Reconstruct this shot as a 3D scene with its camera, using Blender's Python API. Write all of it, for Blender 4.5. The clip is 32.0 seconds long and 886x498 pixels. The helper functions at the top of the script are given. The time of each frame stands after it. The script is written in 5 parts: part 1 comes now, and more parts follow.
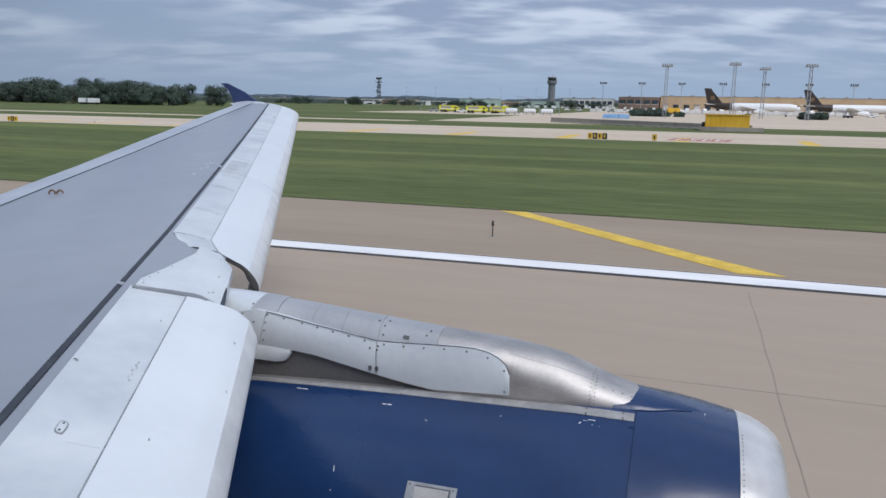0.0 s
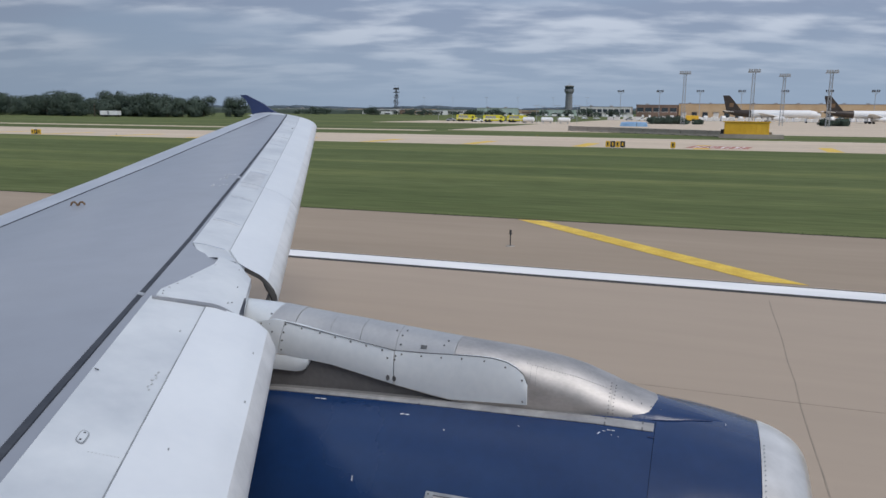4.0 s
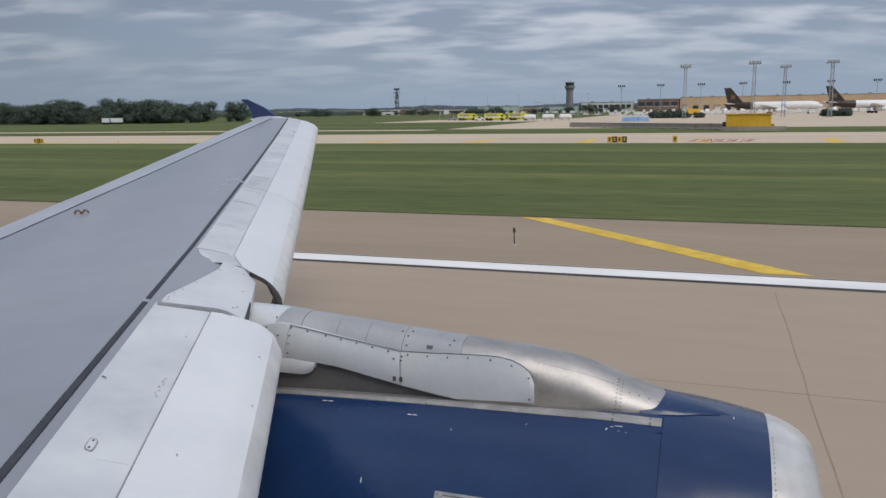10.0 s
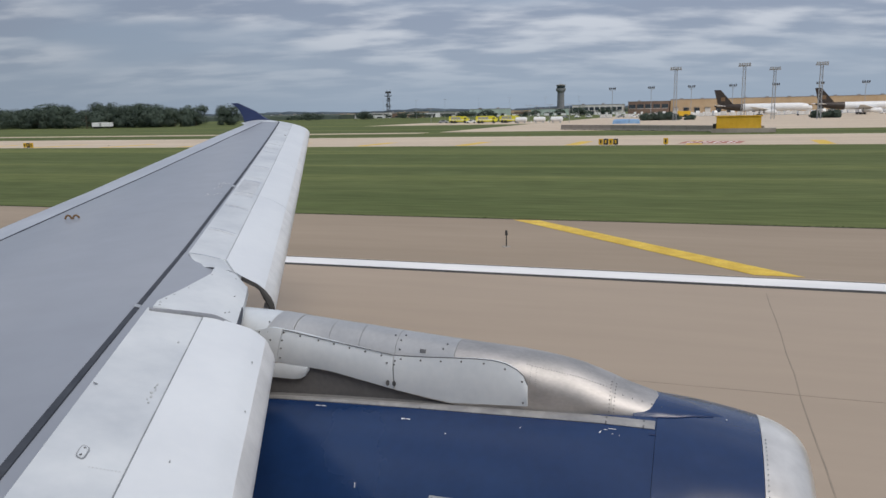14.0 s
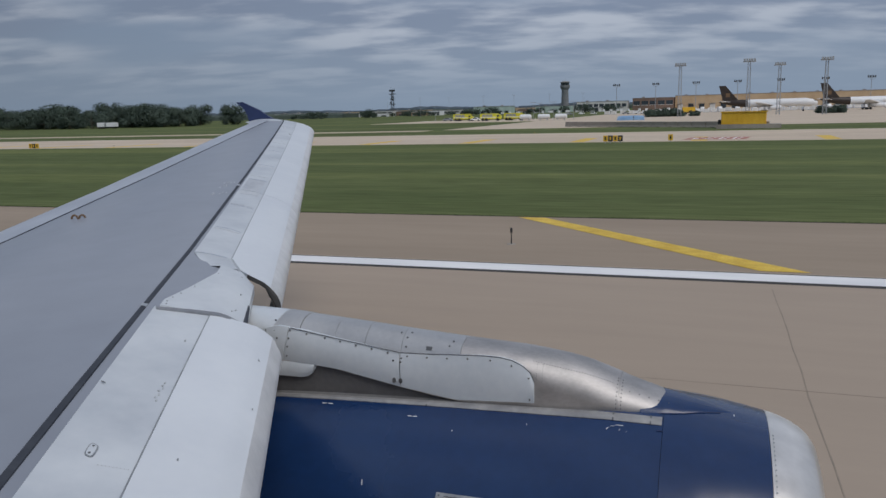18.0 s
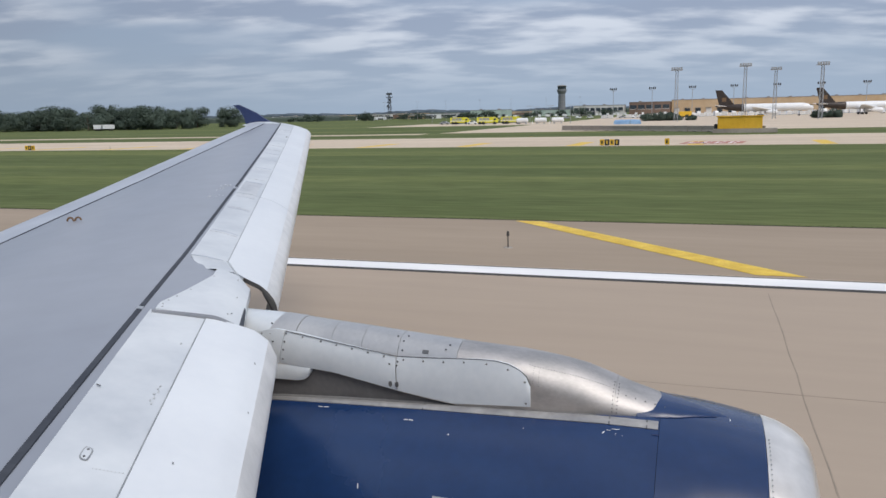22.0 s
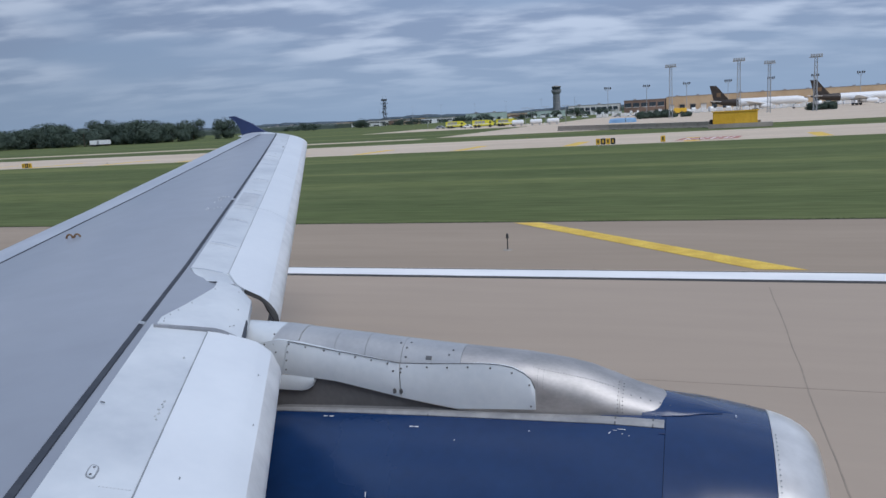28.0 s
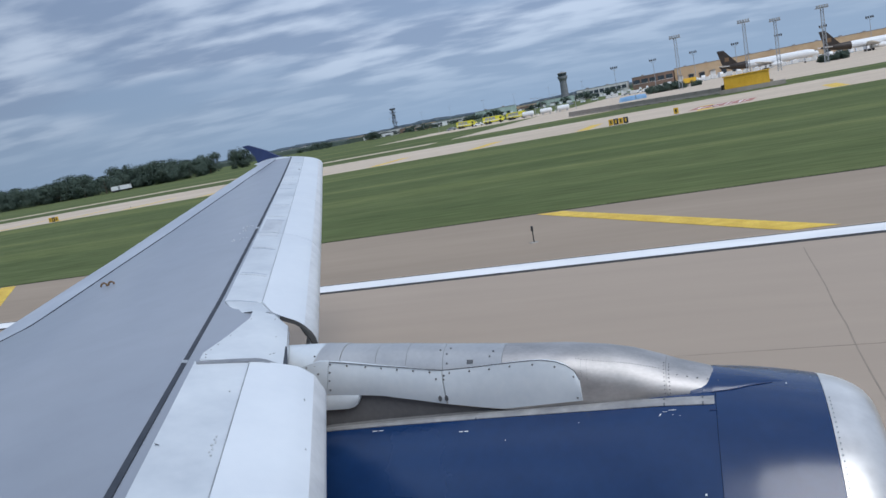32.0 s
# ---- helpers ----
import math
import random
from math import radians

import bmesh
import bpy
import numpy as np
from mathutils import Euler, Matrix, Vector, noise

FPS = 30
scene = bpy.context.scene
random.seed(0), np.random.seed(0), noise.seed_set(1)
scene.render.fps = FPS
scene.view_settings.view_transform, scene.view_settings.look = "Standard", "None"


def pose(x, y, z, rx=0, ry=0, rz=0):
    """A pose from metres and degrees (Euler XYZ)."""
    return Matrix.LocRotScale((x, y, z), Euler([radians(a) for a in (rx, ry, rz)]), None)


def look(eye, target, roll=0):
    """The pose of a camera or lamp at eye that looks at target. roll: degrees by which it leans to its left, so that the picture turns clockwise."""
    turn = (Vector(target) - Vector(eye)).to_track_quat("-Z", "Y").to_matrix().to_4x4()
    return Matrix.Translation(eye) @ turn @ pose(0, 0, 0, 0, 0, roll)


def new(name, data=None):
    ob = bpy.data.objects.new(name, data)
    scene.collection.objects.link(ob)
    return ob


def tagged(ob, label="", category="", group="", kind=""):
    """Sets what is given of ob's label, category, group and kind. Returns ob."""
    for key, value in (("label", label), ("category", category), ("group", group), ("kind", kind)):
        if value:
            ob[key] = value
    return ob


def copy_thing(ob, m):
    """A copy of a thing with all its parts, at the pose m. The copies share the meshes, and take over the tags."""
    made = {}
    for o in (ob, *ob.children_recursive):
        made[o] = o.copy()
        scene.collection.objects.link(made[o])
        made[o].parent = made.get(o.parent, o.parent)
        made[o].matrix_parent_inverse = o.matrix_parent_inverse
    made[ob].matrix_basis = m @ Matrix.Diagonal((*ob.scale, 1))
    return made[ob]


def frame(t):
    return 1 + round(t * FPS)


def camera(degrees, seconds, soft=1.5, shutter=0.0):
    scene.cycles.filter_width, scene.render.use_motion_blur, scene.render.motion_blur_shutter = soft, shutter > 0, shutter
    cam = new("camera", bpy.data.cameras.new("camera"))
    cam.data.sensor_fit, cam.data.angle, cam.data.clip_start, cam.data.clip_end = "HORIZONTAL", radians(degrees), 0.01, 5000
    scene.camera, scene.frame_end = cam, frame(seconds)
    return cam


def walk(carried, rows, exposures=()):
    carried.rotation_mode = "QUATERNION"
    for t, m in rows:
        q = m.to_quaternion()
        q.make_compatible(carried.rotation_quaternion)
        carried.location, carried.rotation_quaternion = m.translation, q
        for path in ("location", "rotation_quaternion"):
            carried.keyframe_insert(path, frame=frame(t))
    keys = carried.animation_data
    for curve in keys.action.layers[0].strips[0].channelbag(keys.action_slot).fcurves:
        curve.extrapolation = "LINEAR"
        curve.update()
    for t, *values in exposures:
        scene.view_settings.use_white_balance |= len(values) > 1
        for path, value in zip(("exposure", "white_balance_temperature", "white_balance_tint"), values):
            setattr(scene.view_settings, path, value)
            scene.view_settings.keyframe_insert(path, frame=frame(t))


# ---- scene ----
cam = camera(60.2, 32.0)

# seconds, stops and white balance
EXPOSURES = [
    (0, 0.12, 6180),
    (1, 0.2, 6240),
    (2, 0.1, 6260),
    (3, -0.03, 6460),
    (6, -0.06, 6200),
    (7, 0, 6260),
    (8, 0, 6240),
    (9, 0.02, 6480),
    (10, -0.08, 6710),
    (11, -0.08, 6850),
    (12, -0.36, 6300),
    (13, 0.02, 6820),
    (14, 0.0, 6820),
    (17, 0.0, 6820),
    (18, -0.42, 6410),
    (19, -0.64, 5880),
    (20, -0.15, 6140),
    (21, -0.18, 6280),
    (22, 0.2, 6650),
    (23, -0.08, 6710),
    (24, -0.2, 6150),
    (25, -0.16, 6050),
    (26, -0.2, 6030),
    (29, 0, 5850),
    (30, 0, 6000),
    (31, 0.0, 5890),
    (32, 0.06, 5900),
]
PATH = [
    (0, (-0.005, -0.001, 4.395), (-0.6, 1.871, 4.017), 1.0),
    (0.5, (0.002, -0.005, 4.395), (-0.601, 1.865, 4.022), 1.1),
    (1, (-0.001, -0.002, 4.398), (-0.615, 1.865, 4.029), 0.9),
    (1.5, (0.001, 0.001, 4.397), (-0.623, 1.866, 4.033), 0.9),
    (2, (0.001, -0.002, 4.397), (-0.626, 1.863, 4.038), 0.9),
    (2.5, (-0.001, -0.001, 4.397), (-0.632, 1.863, 4.039), 0.6),
    (3, (0.003, -0.001, 4.397), (-0.633, 1.862, 4.042), 0.7),
    (3.5, (-0.001, -0.002, 4.397), (-0.639, 1.86, 4.043), 0.6),
    (5.5, (0.003, 0.0, 4.397), (-0.642, 1.858, 4.035), 0.3),
    (6, (-0.003, -0.001, 4.394), (-0.646, 1.857, 4.031), 0.3),
    (6.5, (-0.003, -0.003, 4.4), (-0.649, 1.854, 4.036), 0.1),
    (7, (-0.001, -0.004, 4.397), (-0.651, 1.853, 4.034), -0.0),
    (7.5, (0.003, -0.001, 4.399), (-0.649, 1.854, 4.035), -0.3),
    (8, (-0.001, -0.004, 4.398), (-0.646, 1.854, 4.036), -0.6),
    (8.5, (-0.001, -0.001, 4.395), (-0.642, 1.859, 4.036), -0.4),
    (9, (0.0, 0.0, 4.4), (-0.641, 1.861, 4.042), -0.7),
    (9.5, (-0.007, 0.002, 4.396), (-0.646, 1.863, 4.038), -0.8),
    (10, (0.003, -0.001, 4.399), (-0.648, 1.856, 4.043), -0.9),
    (10.5, (-0.005, -0.001, 4.396), (-0.661, 1.855, 4.042), -0.8),
    (11, (0.002, 0.001, 4.399), (-0.649, 1.858, 4.043), -0.7),
    (11.5, (-0.003, -0.002, 4.399), (-0.645, 1.859, 4.045), -0.6),
    (12, (0.003, 0.002, 4.4), (-0.637, 1.864, 4.046), -0.8),
    (12.5, (-0.005, 0.002, 4.393), (-0.645, 1.864, 4.043), -0.8),
    (13, (-0.001, 0.0, 4.403), (-0.642, 1.861, 4.051), -1.0),
    (13.5, (-0.001, -0.001, 4.402), (-0.638, 1.863, 4.056), -1.2),
    (14, (-0.001, 0.002, 4.403), (-0.633, 1.867, 4.054), -1.1),
    (14.5, (-0.01, 0.003, 4.401), (-0.637, 1.87, 4.053), -1.2),
    (16.5, (-0.007, 0.002, 4.404), (-0.623, 1.872, 4.049), -1.0),
    (17, (-0.01, -0.001, 4.4), (-0.641, 1.863, 4.047), -1.2),
    (17.5, (-0.008, 0.001, 4.402), (-0.656, 1.859, 4.047), -1.2),
    (18, (-0.005, 0.0, 4.399), (-0.649, 1.86, 4.045), -1.5),
    (18.5, (-0.003, 0.001, 4.399), (-0.637, 1.864, 4.045), -0.8),
    (19, (0.0, 0.006, 4.408), (-0.628, 1.871, 4.051), -1.0),
    (19.5, (-0.007, 0.002, 4.398), (-0.63, 1.871, 4.052), -1.1),
    (20, (-0.004, 0.001, 4.402), (-0.628, 1.869, 4.05), -1.2),
    (20.5, (-0.003, 0.003, 4.402), (-0.641, 1.866, 4.051), -1.1),
    (21, (-0.005, 0.0, 4.399), (-0.654, 1.859, 4.047), -1.4),
    (21.5, (-0.005, 0.004, 4.401), (-0.651, 1.864, 4.05), -1.2),
    (22, (-0.006, 0.002, 4.4), (-0.642, 1.867, 4.054), -1.3),
    (22.5, (-0.003, 0.004, 4.404), (-0.642, 1.866, 4.053), -1.2),
    (23, (-0.008, 0.003, 4.404), (-0.661, 1.861, 4.05), -1.3),
    (23.5, (-0.005, 0.0, 4.401), (-0.661, 1.856, 4.047), -1.2),
    (24, (-0.003, 0.003, 4.403), (-0.655, 1.861, 4.055), -1.2),
    (24.5, (0.0, 0.003, 4.404), (-0.646, 1.863, 4.051), -1.4),
    (25, (-0.005, 0.004, 4.405), (-0.652, 1.866, 4.064), -1.3),
    (25.5, (-0.007, 0.005, 4.406), (-0.65, 1.867, 4.059), -1.1),
    (26, (-0.005, 0.003, 4.401), (-0.639, 1.869, 4.064), -1.1),
    (26.5, (-0.013, 0.001, 4.399), (-0.641, 1.87, 4.064), -1.0),
    (28.5, (-0.005, 0.007, 4.408), (-0.643, 1.872, 4.07), -4.2),
    (29, (-0.003, 0.009, 4.409), (-0.64, 1.873, 4.065), -5.2),
    (29.5, (-0.004, 0.009, 4.41), (-0.636, 1.874, 4.063), -6.6),
    (30, (-0.008, 0.002, 4.415), (-0.647, 1.867, 4.078), -8.1),
    (30.5, (0.0, 0.011, 4.419), (-0.657, 1.87, 4.087), -8.2),
    (31, (-0.009, 0.003, 4.419), (-0.676, 1.859, 4.086), -8.2),
    (31.5, (-0.005, 0.001, 4.423), (-0.688, 1.853, 4.101), -10.4),
    (32, (-0.008, 0.0, 4.423), (-0.708, 1.846, 4.101), -10.7),
]
walk(cam, [(t, look(eye, target, roll)) for t, eye, target, roll in PATH],
     exposures=[(t, stops, kelvin, 11.5 if t < 31 else 9.0) for t, stops, kelvin in EXPOSURES])


# ---- sky and sun: bright haze under a broken deck of stratocumulus ----
SUN_UP, SUN_TURN = radians(51), radians(130)


def build_world():
    w = bpy.data.worlds.new("hazy_sky")
    scene.world = w
    w.use_nodes = True
    n, l = w.node_tree.nodes, w.node_tree.links
    n.clear()
    out, bg = n.new("ShaderNodeOutputWorld"), n.new("ShaderNodeBackground")
    sky = n.new("ShaderNodeTexSky")
    sky.sky_type, sky.sun_disc = "NISHITA", False
    sky.sun_elevation, sky.sun_rotation = SUN_UP, SUN_TURN
    sky.air_density, sky.dust_density = 1.2, 2.5
    dim = n.new("ShaderNodeVectorMath")
    dim.operation = "SCALE"
    dim.inputs["Scale"].default_value = 0.065
    tc, sep = n.new("ShaderNodeTexCoord"), n.new("ShaderNodeSeparateXYZ")
    l.new(tc.outputs["Generated"], sep.inputs[0])
    up = n.new("ShaderNodeMath")
    up.operation = "ADD"
    up.inputs[1].default_value = 0.17
    l.new(sep.outputs["Z"], up.inputs[0])
    lift = n.new("ShaderNodeMath")
    lift.operation = "MAXIMUM"
    lift.inputs[1].default_value = 0.03
    l.new(up.outputs[0], lift.inputs[0])
    flat = n.new("ShaderNodeVectorMath")
    flat.operation = "DIVIDE"
    comb = n.new("ShaderNodeCombineXYZ")
    for k in range(3):
        l.new(lift.outputs[0], comb.inputs[k])
    l.new(tc.outputs["Generated"], flat.inputs[0])
    l.new(comb.outputs[0], flat.inputs[1])

    bands = n.new("ShaderNodeMapping")
    bands.vector_type = "TEXTURE"
    bands.inputs["Rotation"].default_value = (0, 0, radians(17))
    bands.inputs["Scale"].default_value = (1.7, 1.0, 1.0)
    l.new(flat.outputs[0], bands.inputs["Vector"])

    def cloud(scale, detail, lo, hi, rough=0.55):
        t = n.new("ShaderNodeTexNoise")
        t.inputs["Scale"].default_value, t.inputs["Detail"].default_value = scale, detail
        t.inputs["Roughness"].default_value = rough
        l.new(bands.outputs[0], t.inputs["Vector"])
        m = n.new("ShaderNodeMapRange")
        m.interpolation_type = "SMOOTHSTEP"
        m.inputs["From Min"].default_value, m.inputs["From Max"].default_value = lo, hi
        l.new(t.outputs["Fac"], m.inputs["Value"])
        return m.outputs[0]

    cover, tops = cloud(1.3, 3, 0.28, 0.52, 0.45), cloud(4.2, 6, 0.38, 0.66, 0.47)
    tone = n.new("ShaderNodeMix")
    tone.data_type = "RGBA"
    tone.inputs["A"].default_value, tone.inputs["B"].default_value = (0.285, 0.355, 0.49, 1), (0.61, 0.675, 0.785, 1)
    l.new(tops, tone.inputs["Factor"])
    deck = n.new("ShaderNodeMix")
    deck.data_type = "RGBA"
    deck.inputs["A"].default_value = (0.30, 0.39, 0.535, 1)
    l.new(cover, deck.inputs["Factor"])
    l.new(tone.outputs["Result"], deck.inputs["B"])
    # haze thickens towards the horizon
    low = n.new("ShaderNodeMapRange")
    low.interpolation_type = "SMOOTHSTEP"
    low.inputs["From Min"].default_value, low.inputs["From Max"].default_value = 0.0, 0.13
    low.inputs["To Min"].default_value, low.inputs["To Max"].default_value = 1.0, 0.0
    l.new(sep.outputs["Z"], low.inputs["Value"])
    haze = n.new("ShaderNodeMix")
    haze.data_type = "RGBA"
    haze.inputs["B"].default_value = (0.33, 0.43, 0.565, 1)
    l.new(low.outputs[0], haze.inputs["Factor"])
    l.new(deck.outputs["Result"], haze.inputs["A"])
    # the deck is thicker and darker away from the sun
    away = n.new("ShaderNodeMapRange")
    away.interpolation_type = "SMOOTHSTEP"
    away.inputs["From Min"].default_value, away.inputs["From Max"].default_value = -0.95, -0.25
    away.inputs["To Min"].default_value, away.inputs["To Max"].default_value = 0.76, 1.0
    l.new(sep.outputs["X"], away.inputs["Value"])
    thick = n.new("ShaderNodeVectorMath")
    thick.operation = "SCALE"
    l.new(haze.outputs["Result"], thick.inputs[0])
    l.new(away.outputs[0], thick.inputs["Scale"])
    l.new(sky.outputs[0], dim.inputs[0])
    both = n.new("ShaderNodeMix")
    both.data_type = "RGBA"
    both.inputs["Factor"].default_value = 0.88
    l.new(dim.outputs[0], both.inputs["A"])
    l.new(thick.outputs[0], both.inputs["B"])
    l.new(both.outputs["Result"], bg.inputs["Color"])
    bg.inputs["Strength"].default_value = 1.0
    l.new(bg.outputs[0], out.inputs["Surface"])


build_world()
sun = new("sun", bpy.data.lights.new("sun", "SUN"))
sun.data.energy, sun.data.angle, sun.data.color = 2.0, radians(38), (1.0, 0.95, 0.88)
# the sun stands high ahead of the nose, behind thin cloud
sun.matrix_world = look((26, -22, 42), (0, 0, 0))


# ---- materials ----
def surf(name, c1, c2, scale=3.0, rough=0.5, metal=0.0, bump=0.0, stretch=(1, 1, 1), fine=60.0, fine_mix=0.25,
         vary=0.0, coat=0.0, rough_vary=0.1, contrast=(0.35, 0.65)):
    m = bpy.data.materials.new(name)
    m.use_nodes = True
    n, l = m.node_tree.nodes, m.node_tree.links
    b = n["Principled BSDF"]
    tc, mp = n.new("ShaderNodeTexCoord"), n.new("ShaderNodeMapping")
    mp.inputs["Scale"].default_value = stretch
    l.new(tc.outputs["Object"], mp.inputs["Vector"])
    big, small = n.new("ShaderNodeTexNoise"), n.new("ShaderNodeTexNoise")
    big.inputs["Scale"].default_value, big.inputs["Detail"].default_value = scale, 5
    small.inputs["Scale"].default_value, small.inputs["Detail"].default_value = fine, 3
    for t in (big, small):
        l.new(mp.outputs[0], t.inputs["Vector"])
    rmp = n.new("ShaderNodeMapRange")
    rmp.inputs["From Min"].default_value, rmp.inputs["From Max"].default_value = contrast
    l.new(big.outputs["Fac"], rmp.inputs["Value"])
    mix = n.new("ShaderNodeMix")
    mix.data_type = "RGBA"
    mix.inputs["A"].default_value, mix.inputs["B"].default_value = (*c1, 1), (*c2, 1)
    l.new(rmp.outputs[0], mix.inputs["Factor"])
    grain = n.new("ShaderNodeMix")
    grain.data_type, grain.blend_type = "RGBA", "OVERLAY"
    grain.inputs["Factor"].default_value = fine_mix
    l.new(mix.outputs["Result"], grain.inputs["A"])
    l.new(small.outputs["Fac"], grain.inputs["B"])
    col = grain.outputs["Result"]
    if vary:
        info, hsv = n.new("ShaderNodeObjectInfo"), n.new("ShaderNodeHueSaturation")
        vr = n.new("ShaderNodeMapRange")
        vr.inputs["To Min"].default_value, vr.inputs["To Max"].default_value = 1 - vary, 1 + vary
        l.new(info.outputs["Random"], vr.inputs["Value"])
        l.new(vr.outputs[0], hsv.inputs["Value"])
        l.new(col, hsv.inputs["Color"])
        col = hsv.outputs["Color"]
    l.new(col, b.inputs["Base Color"])
    rr = n.new("ShaderNodeMapRange")
    rr.inputs["To Min"].default_value, rr.inputs["To Max"].default_value = max(0.02, rough - rough_vary), min(1, rough + rough_vary)
    l.new(big.outputs["Fac"], rr.inputs["Value"])
    l.new(rr.outputs[0], b.inputs["Roughness"])
    b.inputs["Metallic"].default_value = metal
    b.inputs["Coat Weight"].default_value = coat
    b.inputs["Coat Roughness"].default_value = 0.12
    if bump:
        bp = n.new("ShaderNodeBump")
        bp.inputs["Strength"].default_value, bp.inputs["Distance"].default_value = bump, 0.02
        l.new(small.outputs["Fac"], bp.inputs["Height"])
        l.new(bp.outputs[0], b.inputs["Normal"])
    return m


wing_grey = surf("wing_grey_paint", (0.266, 0.292, 0.342), (0.300, 0.326, 0.377), 1.2, 0.40, stretch=(0.5, 0.35, 1), fine=9, fine_mix=0.10, coat=0.3)
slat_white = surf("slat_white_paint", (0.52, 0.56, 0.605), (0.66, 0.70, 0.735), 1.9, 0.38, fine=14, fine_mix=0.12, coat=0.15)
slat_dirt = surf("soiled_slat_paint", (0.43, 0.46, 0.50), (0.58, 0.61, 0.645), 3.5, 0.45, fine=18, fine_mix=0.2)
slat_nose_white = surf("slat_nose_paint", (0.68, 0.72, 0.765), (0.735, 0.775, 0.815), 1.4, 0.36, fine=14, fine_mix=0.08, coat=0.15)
nose_edge = surf("worn_leading_edge", (0.60, 0.615, 0.63), (0.71, 0.725, 0.74), 5, 0.42, fine=30, fine_mix=0.18)
spoiler_paint = surf("pale_spoiler_paint", (0.40, 0.44, 0.51), (0.47, 0.51, 0.58), 1.3, 0.4, fine=10, fine_mix=0.1)
# shade of the slat's end gap, put into a grey colour
end_shade = surf("painted_gap_shade", (0.20, 0.215, 0.24), (0.27, 0.285, 0.31), 3, 0.6, fine=30)
seal_gap_dark = surf("dark_sealant_and_gap", (0.030, 0.036, 0.050), (0.050, 0.057, 0.072), 6, 0.7, fine=40)
# near-black base colour stands for the shade inside hollows
gap_dark = surf("painted_cavity_shade", (0.05, 0.05, 0.052), (0.09, 0.088, 0.085), 5, 0.7, fine=30)
cowl_top_dark = surf("dark_cowl_top", (0.125, 0.128, 0.135), (0.17, 0.17, 0.172), 4, 0.7, fine=30)
deck_grey = surf("dark_metal_deck", (0.085, 0.086, 0.092), (0.115, 0.115, 0.12), 4, 0.6, fine=30)
pylon_white = surf("pylon_panel_paint", (0.56, 0.61, 0.66), (0.64, 0.69, 0.735), 2.5, 0.38, fine=25, fine_mix=0.12, coat=0.1)
alu = surf("bare_aluminium", (0.45, 0.437, 0.43), (0.58, 0.56, 0.55), 4.0, 0.57, metal=0.9, stretch=(1, 2, 2), fine=40, fine_mix=0.15, rough_vary=0.07)
alu_cap = surf("grey_aluminium_skin", (0.53, 0.53, 0.53), (0.63, 0.625, 0.615), 2.5, 0.36, metal=0.7, fine=40, fine_mix=0.10, rough_vary=0.06)
lip_metal = surf("polished_inlet_lip", (0.57, 0.56, 0.55), (0.93, 0.915, 0.89), 2.4, 0.36, metal=0.62, fine=14, fine_mix=0.16, rough_vary=0.1)
navy = surf("navy_cowl_paint", (0.0075, 0.0275, 0.095), (0.011, 0.037, 0.118), 1.5, 0.26, fine=20, fine_mix=0.12, coat=0.25, rough_vary=0.06)
navy_dark = surf("navy_fence_paint", (0.012, 0.022, 0.075), (0.018, 0.032, 0.10), 3, 0.35, fine=20, fine_mix=0.1)
scuff = surf("worn_paint_patch", (0.40, 0.42, 0.45), (0.62, 0.64, 0.66), 40, 0.5)
flange_grey = surf("dull_flange_metal", (0.30, 0.30, 0.305), (0.42, 0.415, 0.41), 6, 0.5, metal=0.5, fine=30)
rivet_dark = surf("dark_fastener", (0.10, 0.105, 0.115), (0.17, 0.175, 0.18), 20, 0.5, metal=0.5)
rivet_pale = surf("pale_fastener", (0.45, 0.47, 0.5), (0.6, 0.62, 0.64), 20, 0.4, metal=0.6)
stencil_white = surf("white_stencil", (0.7, 0.72, 0.75), (0.8, 0.81, 0.83), 30, 0.5)
orange = surf("orange_hook_paint", (0.13, 0.08, 0.042), (0.20, 0.12, 0.06), 12, 0.5)
rubber = surf("tyre_rubber", (0.02, 0.02, 0.021), (0.04, 0.04, 0.04), 12, 0.85, bump=0.2)
steel = surf("weathered_steel", (0.28, 0.30, 0.32), (0.42, 0.44, 0.46), 8, 0.5, metal=0.5)
dark_steel = surf("dark_painted_steel", (0.045, 0.052, 0.06), (0.075, 0.083, 0.09), 4, 0.6, metal=0.2)
white_paint = surf("white_paint", (0.72, 0.74, 0.76), (0.82, 0.83, 0.84), 2, 0.4, fine=20, fine_mix=0.08)

concrete = surf("runway_concrete", (0.350, 0.283, 0.221), (0.412, 0.335, 0.265), 0.09, 0.85, stretch=(0.16, 1.0, 1), fine=1.6, fine_mix=0.07, contrast=(0.25, 0.75))
taxi_concrete = surf("taxiway_concrete", (0.53, 0.435, 0.33), (0.61, 0.51, 0.40), 0.10, 0.85, stretch=(0.3, 1, 1), fine=2.0, fine_mix=0.25)
shoulder = surf("shoulder_asphalt", (0.298, 0.237, 0.176), (0.352, 0.281, 0.212), 0.14, 0.9, stretch=(0.16, 1, 1), fine=1.8, fine_mix=0.09)
line_white = surf("runway_white_paint", (0.80, 0.81, 0.82), (0.90, 0.90, 0.90), 1.2, 0.6, stretch=(0.3, 1, 1), fine=25, fine_mix=0.2)
line_yellow = surf("marking_yellow_paint", (0.62, 0.40, 0.035), (0.78, 0.55, 0.08), 1.4, 0.65, stretch=(1, 1, 1), fine=12, fine_mix=0.35)
line_red = surf("marking_red_paint", (0.36, 0.12, 0.09), (0.44, 0.17, 0.13), 1.4, 0.65, fine=12, fine_mix=0.3)
border_black = surf("faded_black_border", (0.028, 0.027, 0.026), (0.05, 0.047, 0.044), 1.5, 0.8, stretch=(0.3, 1, 1), fine=12, fine_mix=0.3)
